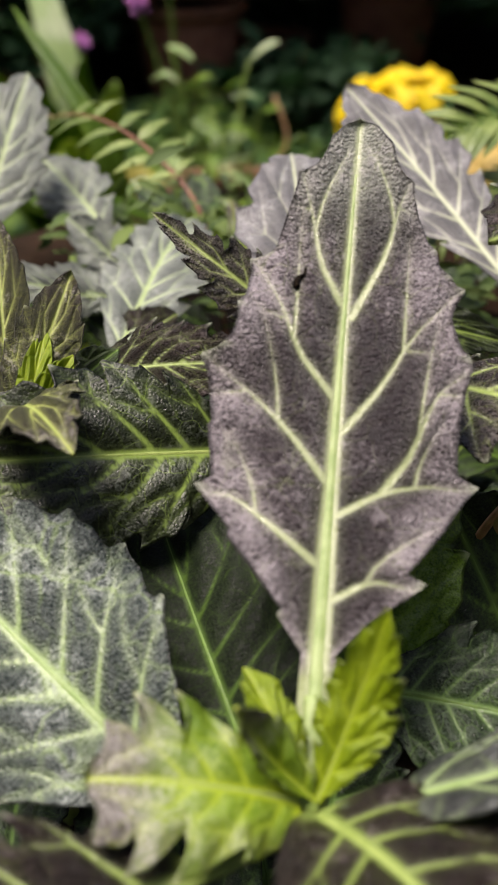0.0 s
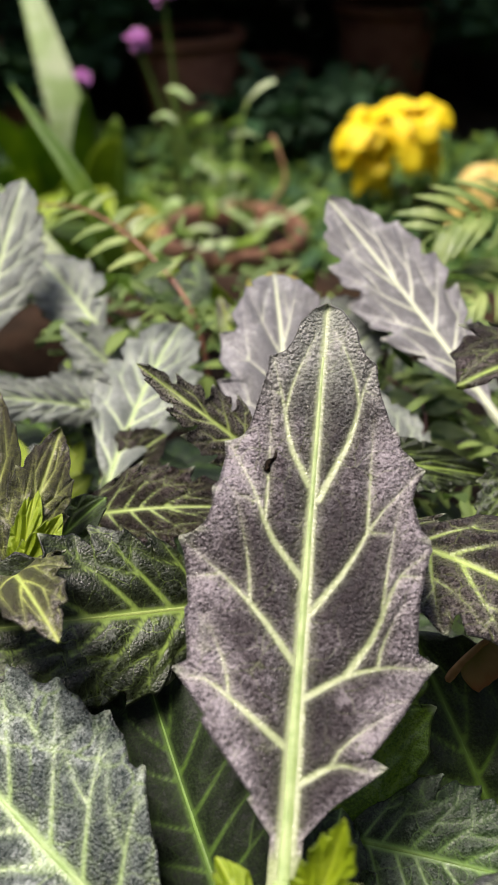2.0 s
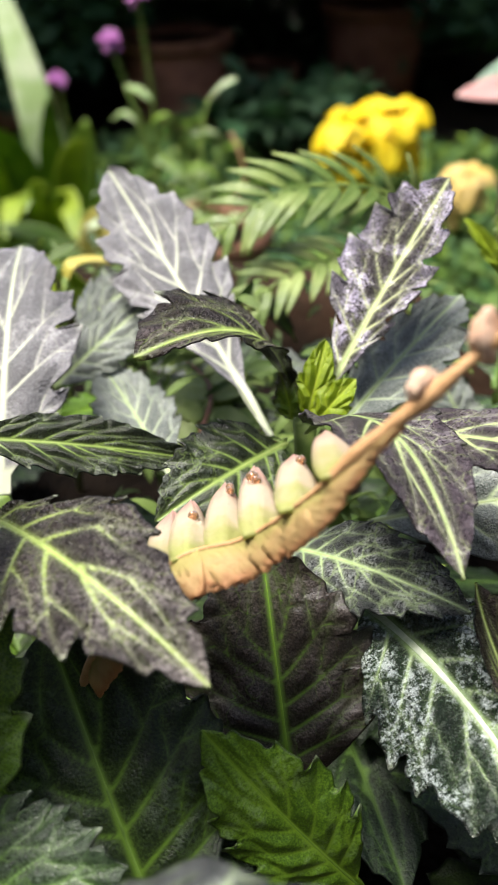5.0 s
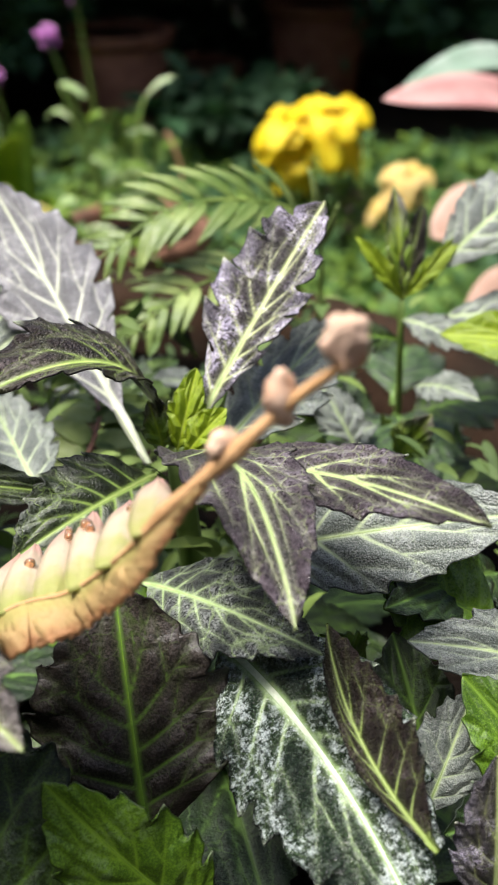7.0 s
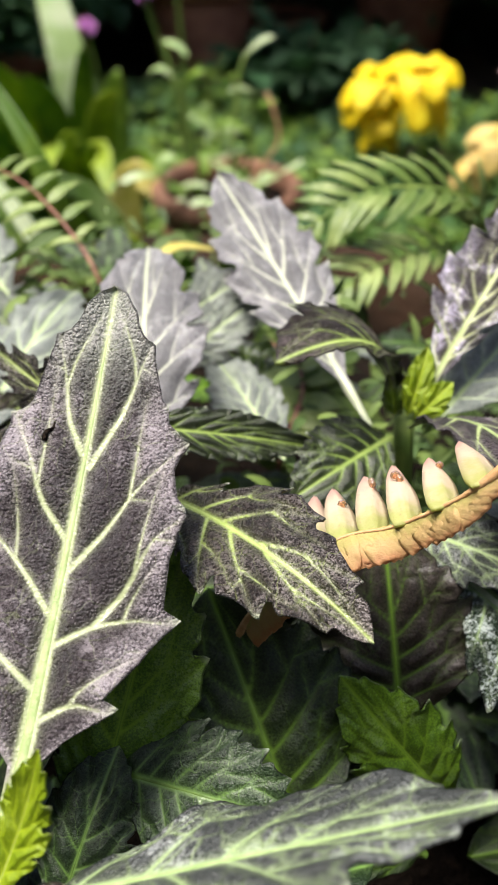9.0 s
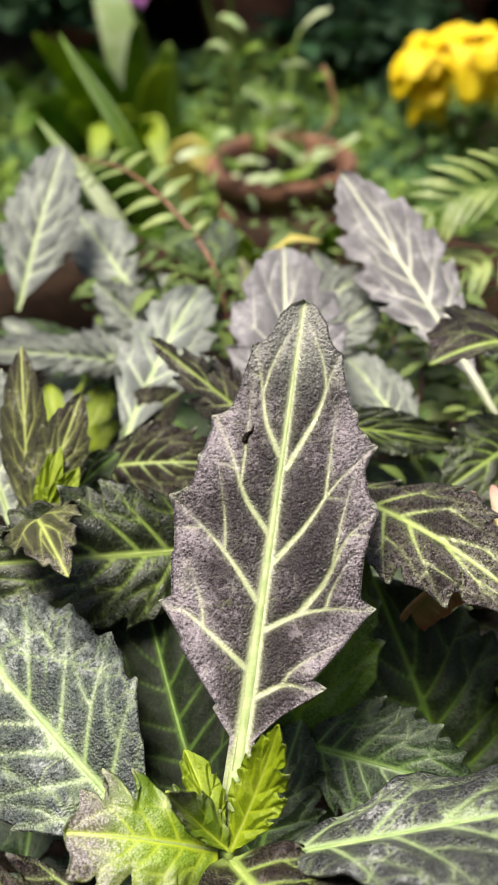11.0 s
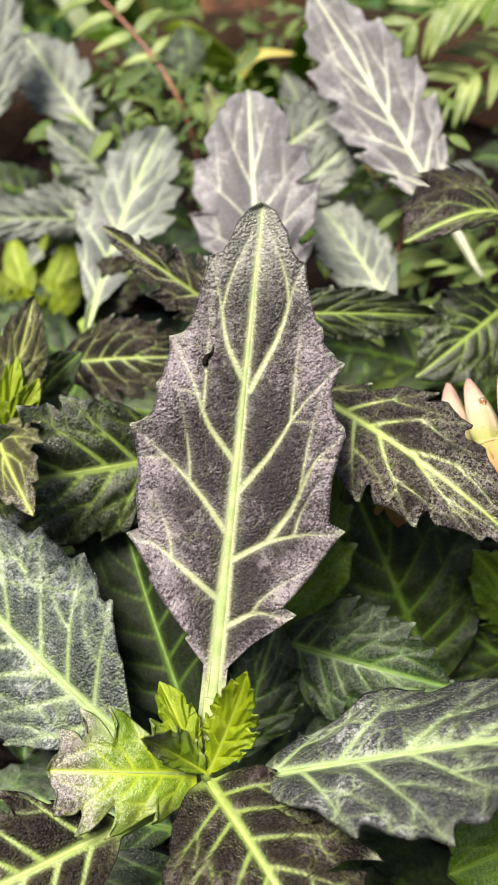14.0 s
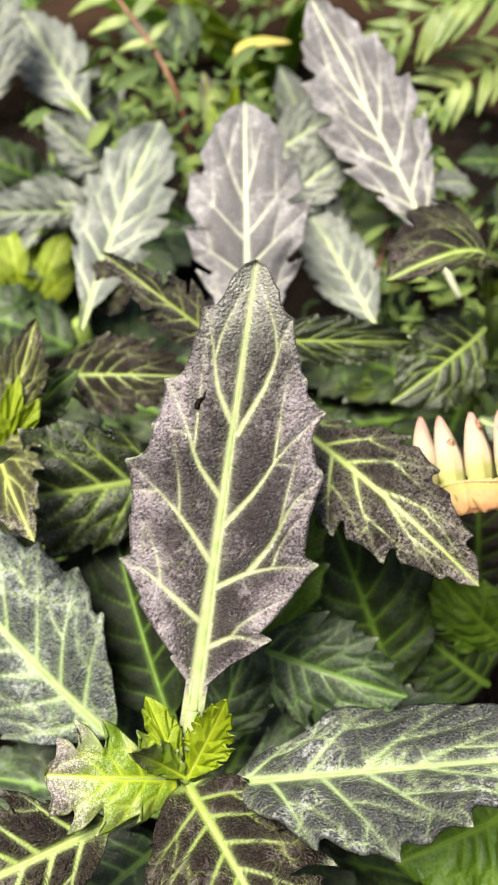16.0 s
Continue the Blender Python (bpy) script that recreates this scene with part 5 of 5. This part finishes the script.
def dry_frond():
    """The withered frond: pale finger-like leaflets that lie back from the stalk, a ruffled orange row before it, a knotted end."""
    line = [(0.040, 0.136, 0.440), (0.0415, 0.128, 0.490), (0.050, 0.1235, 0.513), (0.060, 0.1225, 0.526), (0.070, 0.1210, 0.5310), (0.078, 0.1145, 0.5425),
            (0.085, 0.1115, 0.5525), (0.091, 0.1100, 0.5595), (0.097, 0.1090, 0.5665), (0.103, 0.1070, 0.5730)]
    p = thing("withered_frond", line[0], "withered cream and orange fern frond with a knotted tip", "fern", "fern fronds")
    pts = smooth_line(line, 160)
    tube("stalk", pts, np.interp(pts[:, 0], [0.040, 0.050, 0.060, 0.079, 0.084, 0.087, 0.092, 0.094, 0.103], [0.0010, 0.0005, 0.0003, 0.0004, 0.0011, 0.0008, 0.0012, 0.0008, 0.0006]), M_DRY_STEM, p)
    tt, nn, sd = frames_along(pts, V(0.05, -0.45, 0.9))
    rng = np.random.default_rng(4)
    for i in range(6):
        k = int(np.argmin(np.abs(pts[:, 0] - (0.0570 + 0.0050 * i))))
        end = V(pts[k][0] - 0.0004, 0.1452 - 0.0024 * i, 0.5168 + 0.0047 * i) + V(*rng.uniform(-0.0007, 0.0007, 3))
        reach = end - pts[k]
        side = unit(np.cross(reach, V(0.05, -0.45, 0.9)))
        up = unit(np.cross(side, reach))
        finger = blade(p, "leaflet", [pts[k], pts[k] + 0.5 * reach + up * 0.0014, end], 0.0060, M_DRY, face=up, rows=22, fold=-0.5, wedge=(0.80, 0.98, 1.0, 0.97, 0.90, 0.79, 0.64, 0.44, 0.14), depth=0.0006, ruffle=0.025)
        finger["label"] = "pale curled leaflet with brown tip"
        for _ in range((0, 1, 2, 2, 1, 0)[i]):
            size = rng.uniform(0.0005, 0.0010)
            ring = [(size * math.sin(x) + 1e-5, size * math.cos(x)) for x in np.linspace(0, math.pi, 7)]
            dome = lathe("water_drop", ring, M_DROP, p, 12, label="amber water drop on the leaflet")
            dome.location = pts[k] + reach * rng.uniform(0.45, 0.80) + up * 0.0013 + side * rng.uniform(-0.0008, 0.0008) - origin(p)
    for i in range(42):
        x0 = 0.0450 + 0.0420 * i / 41
        k = int(np.argmin(np.abs(pts[:, 0] - x0)))
        d = unit(V(0.25, -0.75, -0.30) + V(*rng.uniform(-0.06, 0.06, 3)))
        ln = np.interp(x0, [0.045, 0.062, 0.078, 0.086], [0.0062, 0.0064, 0.0046, 0.0016]) * rng.uniform(0.94, 1.08)
        up = unit(np.cross(tt[k], d) * -1.0)
        up = up if up[2] > 0 else -up
        blade(p, "leaflet", [pts[k], pts[k] + d * ln * 0.55 + up * 0.0004, pts[k] + d * ln - up * 0.0003], 0.0056, M_DRY_LOW, face=up + rng.uniform(-0.06, 0.06) * tt[k], rows=10, fold=-0.06, wedge=(0.8, 1.0, 1.0, 0.96, 0.84, 0.5), depth=0.0003, ruffle=0.03)
    for x0, size, tall in ((0.0905, 0.0021, 0.8), (0.0965, 0.0018, 1.5), (0.1025, 0.0024, 1.05)):
        k = int(np.argmin(np.abs(pts[:, 0] - x0)))
        c = pts[k] + V(0.0, 0.2, 0.8) * size
        v = []
        for th in np.linspace(0.05, math.pi - 0.05, 18):
            for ph in np.linspace(0, 2 * math.pi, 24, endpoint=False):
                q = V(math.sin(th) * math.cos(ph), math.sin(th) * math.sin(ph), math.cos(th))
                w = 1 + 0.45 * noise.noise(tuple(q * 1.5 + x0 * 900)) + 0.30 * noise.noise(tuple(q * 5 + x0 * 500)) - 0.18 * math.exp(-((ph - 3.4) / 0.35) ** 2)
                v.append(c - origin(p) + size * w * (0.95 * q[0] * tt[k] + 0.85 * q[1] * nn[k] + tall * q[2] * V(-0.2, 0.3, 0.93)))
        mesh_object("curled_leaflet", v, grid_faces(18, 24, True) + [list(range(24)), [17 * 24 + m for m in range(24)][::-1]], M_BUD, p, "fuzzy pinkish curled leaflet")
    return p


dry_frond()

# ---- the garden behind ----
pot((-0.018, 1.27, GROUND), 0.107, 0.275, "terracotta pot with seedlings and dark soil", M_TERRA)
pot((-0.165, 2.78, GROUND), 0.165, 0.27, "round terracotta pot in the shade", M_TERRA_OLD)
pot((0.075, 3.06, GROUND), 0.125, 0.13, "shallow terracotta pot in the shade", M_TERRA_OLD)
pot((-0.62, 2.8, GROUND), 0.17, 0.28, "round terracotta pot at the bed's end", M_TERRA_OLD)
pot((0.42, 3.05, GROUND), 0.17, 0.30, "dark terracotta pot under shrubs", M_TERRA_OLD)
pot((0.80, 3.05, GROUND), 0.15, 0.32, "black plastic pot under shrubs", M_PLASTIC)
pot((1.15, 3.1, GROUND), 0.15, 0.28, "dark terracotta pot under shrubs", M_TERRA_OLD)


def petal(parent, name, c, d, up, ln, wd, mat, cup=0.25):
    d, up = unit(np.array(d, float)), np.array(up, float)
    c = np.array(c, float)
    return blade(parent, name, [c, c + d * ln * 0.5 + up * ln * cup, c + d * ln], wd, mat, face=up, point=0.4, rows=10, full=0.6, fold=0.2)


def yellow_flower(c, size, seed, label, mat, drooping=True):
    """A many-petalled flower on a stalk, with drooping outer petals."""
    rng = np.random.default_rng(seed)
    c = np.array(c, float)
    p = thing("yellow_flower", (c[0], c[1], GROUND), label, "flower", "yellow flowers")
    tube("stalk", smooth_line([(c[0] + 0.01, c[1] + 0.01, GROUND), (c[0] + 0.015, c[1], 0.5 * (GROUND + c[2])), c], 10), 0.004, M_STEM, p)
    for ring, (el, n, sc) in enumerate(((-0.95, 7, 1.25), (-0.2, 7, 0.9), (0.55, 6, 0.62))):
        for i in range(n):
            a = 2 * math.pi * (i + 0.5 * ring + rng.uniform(-0.35, 0.35)) / n
            e = el + rng.uniform(-0.3, 0.3)
            d = V(math.cos(a) * math.cos(e), math.sin(a) * math.cos(e), math.sin(e))
            petal(p, "petal", c, d, (0, -0.3, 1), size * sc * rng.uniform(0.7, 1.2), size * 0.62, mat, 0.38)
    return p


yellow_flower((0.245, 1.90, 0.10), 0.085, 1, "bright yellow flower with drooping petals", M_YELLOW)
yellow_flower((0.325, 1.88, 0.125), 0.090, 2, "bright yellow flower with many broad petals", M_YELLOW)
yellow_flower((0.255, 1.87, 0.045), 0.050, 3, "fading yellow bloom below the others", M_YELLOW)
yellow_flower((0.470, 1.80, 0.040), 0.055, 4, "faded straw-yellow bloom among the leaves", M_YELLOW_OLD)
yellow_flower((0.435, 1.78, 0.000), 0.045, 5, "small faded straw-yellow bloom near the ground", M_YELLOW_OLD)


def purple_flower(c, size, foot, label):
    c = np.array(c, float)
    p = thing("purple_flower", foot, label, "flower", "purple flowers")
    tube("stalk", smooth_line([foot, 0.5 * (np.array(foot) + c) + V(0.01, 0, 0.02), c], 12), np.linspace(0.006, 0.003, 12), M_STEM, p)
    rng = np.random.default_rng(int(c[2] * 1000))
    for i in range(16):
        d = unit(rng.normal(0, 1, 3) + V(0, -0.2, 0.4))
        petal(p, "floret", c, d, (0, -0.4, 1), size, size * 0.5, M_PURPLE, 0.1)
    return p


purple_flower((-0.193, 1.80, 0.300), 0.024, (-0.10, 1.80, GROUND), "round purple flower on a green stalk")
purple_flower((-0.150, 1.90, 0.360), 0.025, (-0.14, 1.93, GROUND), "round purple flower on a tall stalk")
purple_flower((-0.314, 1.88, 0.220), 0.02, (-0.30, 1.90, GROUND), "small purple flower among blades")


def blade_plant(at, blades, label, group="strap-leaved plants"):
    p = thing("strap_leaf_plant", at, label, "plant", group)
    for pts, w, mat in blades:
        blade(p, "blade", [at] + pts, w, mat, rows=18)
    return p


blade_plant((-0.30, 1.62, GROUND), [
    ([(-0.285, 1.62, 0.10), (-0.315, 1.66, 0.26), (-0.390, 1.80, 0.45)], 0.068, M_BLADE),
    ([(-0.26, 1.60, 0.02), (-0.235, 1.60, 0.12), (-0.215, 1.60, 0.22)], 0.075, M_GRASS),
    ([(-0.33, 1.58, 0.0), (-0.36, 1.55, 0.10), (-0.39, 1.54, 0.16)], 0.07, M_GRASS),
    ([(-0.28, 1.56, 0.0), (-0.27, 1.52, 0.08), (-0.26, 1.50, 0.13)], 0.07, M_GRASS),
    ([(-0.40, 1.60, 0.0), (-0.45, 1.60, 0.1), (-0.5, 1.58, 0.18)], 0.06, M_GRASS),
    ([(-0.25, 1.52, 0.0), (-0.22, 1.48, 0.08), (-0.18, 1.44, 0.12)], 0.05, M_GRASS),
    ([(-0.34, 1.52, 0.02), (-0.35, 1.46, 0.12), (-0.37, 1.42, 0.2)], 0.055, M_GRASS),
    ([(-0.31, 1.50, 0.02), (-0.30, 1.42, 0.12), (-0.30, 1.36, 0.17)], 0.05, M_GRASS),
    ([(-0.25, 1.50, 0.04), (-0.22, 1.40, 0.15), (-0.19, 1.30, 0.12)], 0.05, M_LIMEBLADE),
    ([(-0.29, 1.48, 0.04), (-0.28, 1.36, 0.17), (-0.28, 1.24, 0.15)], 0.05, M_LIMEBLADE),
    ([(-0.35, 1.50, 0.04), (-0.38, 1.38, 0.18), (-0.40, 1.28, 0.18)], 0.05, M_GRASS),
    ([(-0.22, 1.54, 0.04), (-0.16, 1.46, 0.12), (-0.11, 1.40, 0.08)], 0.04, M_GRASS),
    ([(-0.33, 1.56, 0.06), (-0.36, 1.50, 0.20), (-0.40, 1.46, 0.27)], 0.055, M_LIMEBLADE),
    ([(-0.30, 1.54, 0.06), (-0.31, 1.50, 0.18), (-0.335, 1.45, 0.25)], 0.06, M_GRASS),
    ([(-0.27, 1.56, 0.06), (-0.26, 1.52, 0.18), (-0.245, 1.48, 0.285)], 0.05, M_GRASS),
    ([(-0.25, 1.54, 0.06), (-0.23, 1.50, 0.17), (-0.195, 1.46, 0.225)], 0.055, M_LIMEBLADE),
    ([(-0.29, 1.50, 0.06), (-0.27, 1.42, 0.15), (-0.235, 1.36, 0.19)], 0.045, M_LIMEBLADE),
    ([(-0.34, 1.50, 0.06), (-0.33, 1.40, 0.16), (-0.31, 1.34, 0.20)], 0.05, M_LIMEBLADE),
    ([(-0.36, 1.54, 0.06), (-0.40, 1.46, 0.16), (-0.44, 1.42, 0.18)], 0.05, M_GRASS),
], "strap-leaved plant with one tall pale blade")
blade_plant((-0.16, 1.30, GROUND), [
    ([(-0.17, 1.29, 0.06), (-0.15, 1.28, 0.16), (-0.10, 1.26, 0.12)], 0.05, M_YLEAF),
    ([(-0.22, 1.28, 0.05), (-0.26, 1.26, 0.12), (-0.32, 1.24, 0.15)], 0.03, M_GRASS),
    ([(-0.16, 1.25, 0.05), (-0.20, 1.20, 0.16), (-0.26, 1.16, 0.20)], 0.035, M_BLADE),
], "yellowing broad-leaved plant in the bed")


blade_plant((-0.04, 0.56, GROUND), [
    ([(-0.05, 0.50, 0.30), (-0.068, 0.47, 0.45), (-0.118, 0.52, 0.515)], 0.014, M_GRASS),
    ([(-0.06, 0.54, 0.25), (-0.10, 0.55, 0.38), (-0.16, 0.60, 0.44)], 0.014, M_BLADE),
], "grass-like clump rising behind the planter")


blade_plant((0.02, 0.40, SOIL), [
    ([(0.025, 0.400, 0.430), (0.031, 0.390, 0.459), (0.036, 0.400, 0.455)], 0.0100, M_GRASS),
    ([(0.005, 0.403, 0.430), (-0.014, 0.397, 0.444), (-0.029, 0.410, 0.440)], 0.0090, M_LIMEBLADE),
    ([(0.015, 0.394, 0.430), (0.008, 0.376, 0.459), (0.003, 0.380, 0.455)], 0.0080, M_GRASS),
    ([(-0.008, 0.406, 0.430), (-0.045, 0.404, 0.451), (-0.072, 0.420, 0.447)], 0.0100, M_GRASS),
    ([(0.004, 0.403, 0.430), (-0.018, 0.397, 0.458), (-0.034, 0.410, 0.454)], 0.0080, M_LIMEBLADE),
], "low grassy clump in the planter's soil")


def seedling(at, stems, label):
    p = thing("seedling", at, label, "plant", "seedlings in the pot")
    rng = np.random.default_rng(int(abs(at[0]) * 1e4))
    for pts in stems:
        line = smooth_line([at] + pts, 14)
        tube("stalk", line, np.linspace(0.0035, 0.0018, 14), M_STEM, p)
        for k in (5 + int(rng.integers(0, 4)), 9 + int(rng.integers(0, 3)), 13):
            a = rng.uniform(0, 6.28)
            d = V(math.cos(a), 0.6 * math.sin(a), rng.uniform(-0.6, 0.7))
            petal(p, "leaf", line[k], d, (0, -0.3, 1), rng.uniform(0.03, 0.06), rng.uniform(0.009, 0.016), (M_GRASS, M_GRASS, M_BLADE)[int(rng.integers(0, 3))], rng.uniform(-0.05, 0.3))
    return p


seedling((-0.055, 1.26, 0.13), [[(-0.06, 1.26, 0.2), (-0.085, 1.27, 0.29), (-0.10, 1.28, 0.34)], [(-0.05, 1.24, 0.2), (-0.03, 1.22, 0.24)]], "green seedling with arching leaves in a pot")
seedling((-0.02, 1.28, 0.13), [[(-0.012, 1.28, 0.2), (-0.005, 1.30, 0.28), (0.005, 1.31, 0.315)], [(0.0, 1.27, 0.19), (0.02, 1.26, 0.22)]], "green seedling with a pale shoot in a pot")
seedling((0.03, 1.26, 0.13), [[(0.04, 1.25, 0.17), (0.055, 1.24, 0.18)]], "small green seedling at the pot's edge")
seedling((-0.08, 1.24, 0.13), [[(-0.09, 1.22, 0.17), (-0.11, 1.18, 0.20)], [(-0.07, 1.2, 0.16), (-0.06, 1.16, 0.19)]], "leafy green seedling spilling over the pot")
seedling((-0.01, 1.22, 0.13), [[(-0.01, 1.19, 0.16), (-0.02, 1.15, 0.17)], [(0.01, 1.2, 0.17), (0.03, 1.17, 0.19)]], "leafy green seedling spilling over the pot")
seedling((0.01, 1.31, 0.13), [[(0.01, 1.32, 0.2), (0.02, 1.33, 0.26)], [(-0.02, 1.33, 0.18), (-0.05, 1.35, 0.24)]], "thin green seedling with narrow leaves in a pot")
tendril = thing("dry_tendril", (0.0, 1.22, 0.14), "tan curling tendril over the pot", "plant")
tube("stalk", smooth_line([(0.0, 1.22, 0.14), (0.03, 1.21, 0.20), (0.052, 1.21, 0.235), (0.045, 1.22, 0.27), (0.035, 1.23, 0.29)], 24), 0.0022, M_TAN, tendril)

# pink caladium beside the flowers
cal = thing("caladium", (0.30, 0.85, GROUND), "caladium with pink and white-green leaves", "plant")
blade(cal, "leaf", [(0.42, 0.92, 0.415), (0.33, 0.87, 0.448), (0.245, 0.81, 0.436)], 0.034, M_WHITEGREEN, face=(0, -0.6, 1))
blade(cal, "leaf", [(0.42, 0.88, 0.39), (0.32, 0.82, 0.430), (0.225, 0.775, 0.437)], 0.042, M_PINK, face=(0, -0.6, 1))
blade(cal, "leaf", [(0.36, 0.70, 0.30), (0.28, 0.60, 0.405), (0.215, 0.53, 0.42)], 0.06, M_PALEPINK, face=(0, -0.5, 1))
blade(cal, "leaf", [(0.38, 0.62, 0.28), (0.28, 0.52, 0.385), (0.22, 0.46, 0.40)], 0.05, M_PALEPINK, face=(0, -0.5, 1))
tube("stalk", smooth_line([(0.30, 0.85, GROUND), (0.38, 0.90, 0.1), (0.42, 0.92, 0.415)], 10), 0.005, M_STEM, cal)
tube("stalk", smooth_line([(0.30, 0.85, GROUND), (0.39, 0.87, 0.1), (0.42, 0.88, 0.39)], 10), 0.005, M_STEM, cal)
tube("stalk", smooth_line([(0.30, 0.85, GROUND), (0.36, 0.75, 0.1), (0.36, 0.70, 0.30)], 10), 0.005, M_STEM, cal)
tube("stalk", smooth_line([(0.30, 0.85, GROUND), (0.38, 0.70, 0.1), (0.38, 0.62, 0.28)], 10), 0.005, M_STEM, cal)


def sprig_place(rng, count):
    cx = np.array([0.0, 0.03, -0.02, -0.045, 0.06, 0.015, -0.022, -0.005, -0.03, 0.12, 0.15, 0.06, 0.10, -0.07, -0.075, 0.03, 0.062, 0.086, 0.049, 0.096])
    cy = np.array([0.37, 0.39, 0.40, 0.36, 0.38, 0.44, 0.285, 0.285, 0.28, 0.30, 0.22, 0.215, 0.24, 0.20, 0.16, 0.33, 0.26, 0.215, 0.27, 0.20])
    cz = np.array([0.455, 0.45, 0.45, 0.46, 0.45, 0.44, 0.485, 0.478, 0.48, 0.47, 0.475, 0.468, 0.47, 0.46, 0.48, 0.45, 0.480, 0.486, 0.467, 0.476])
    i = rng.choice(len(cx), count, p=np.r_[np.full(6, 0.4), np.full(len(cx) - 6, 1.0)] / (len(cx) - 3.6))
    return np.stack([cx[i], cy[i], cz[i]], 1) + rng.normal(0, 1, (count, 3)) * V(0.014, 0.014, 0.012)


leaf_cloud("undergrowth", 1100, sprig_place, 0.010, M_SPRIG, "small bright green leaves between the plants", 9, slim=0.6)

# a yellowing tip curled over the planter's soil
tip = thing("curled_leaf", (0.002, 0.308, SOIL), "small yellow leaf curled over at its tip", "leaf")
tube("stalk", smooth_line([(0.002, 0.308, SOIL - 0.005), (0.004, 0.310, 0.46), (0.0066, 0.313, 0.488)], 10), 0.0012, M_STEM, tip)
blade(tip, "blade", [(0.0066, 0.313, 0.486), (0.0085, 0.315, 0.492), (0.0150, 0.322, 0.491), (0.0260, 0.330, 0.486)], 0.006, M_YLEAF, face=(-0.3, -0.4, 1))

# a scab on the large upright leaf
scab = [o for o in pa.children if o.get("label", "").startswith("large upright purple")][0]
q0 = V(0.0098, 0.1284, 0.5440)
tube("scab", smooth_line([q0 + V(-0.0007, -0.0011, -0.0005), q0 + V(-0.0004, 0.0, 0.0005), q0 + V(0.0006, 0.0008, 0.0006), q0 + V(0.0009, 0.0017, 0.0012)], 12), np.linspace(0.0005, 0.0003, 12), M_SOIL, scab, "dark brown scab", sides=6)
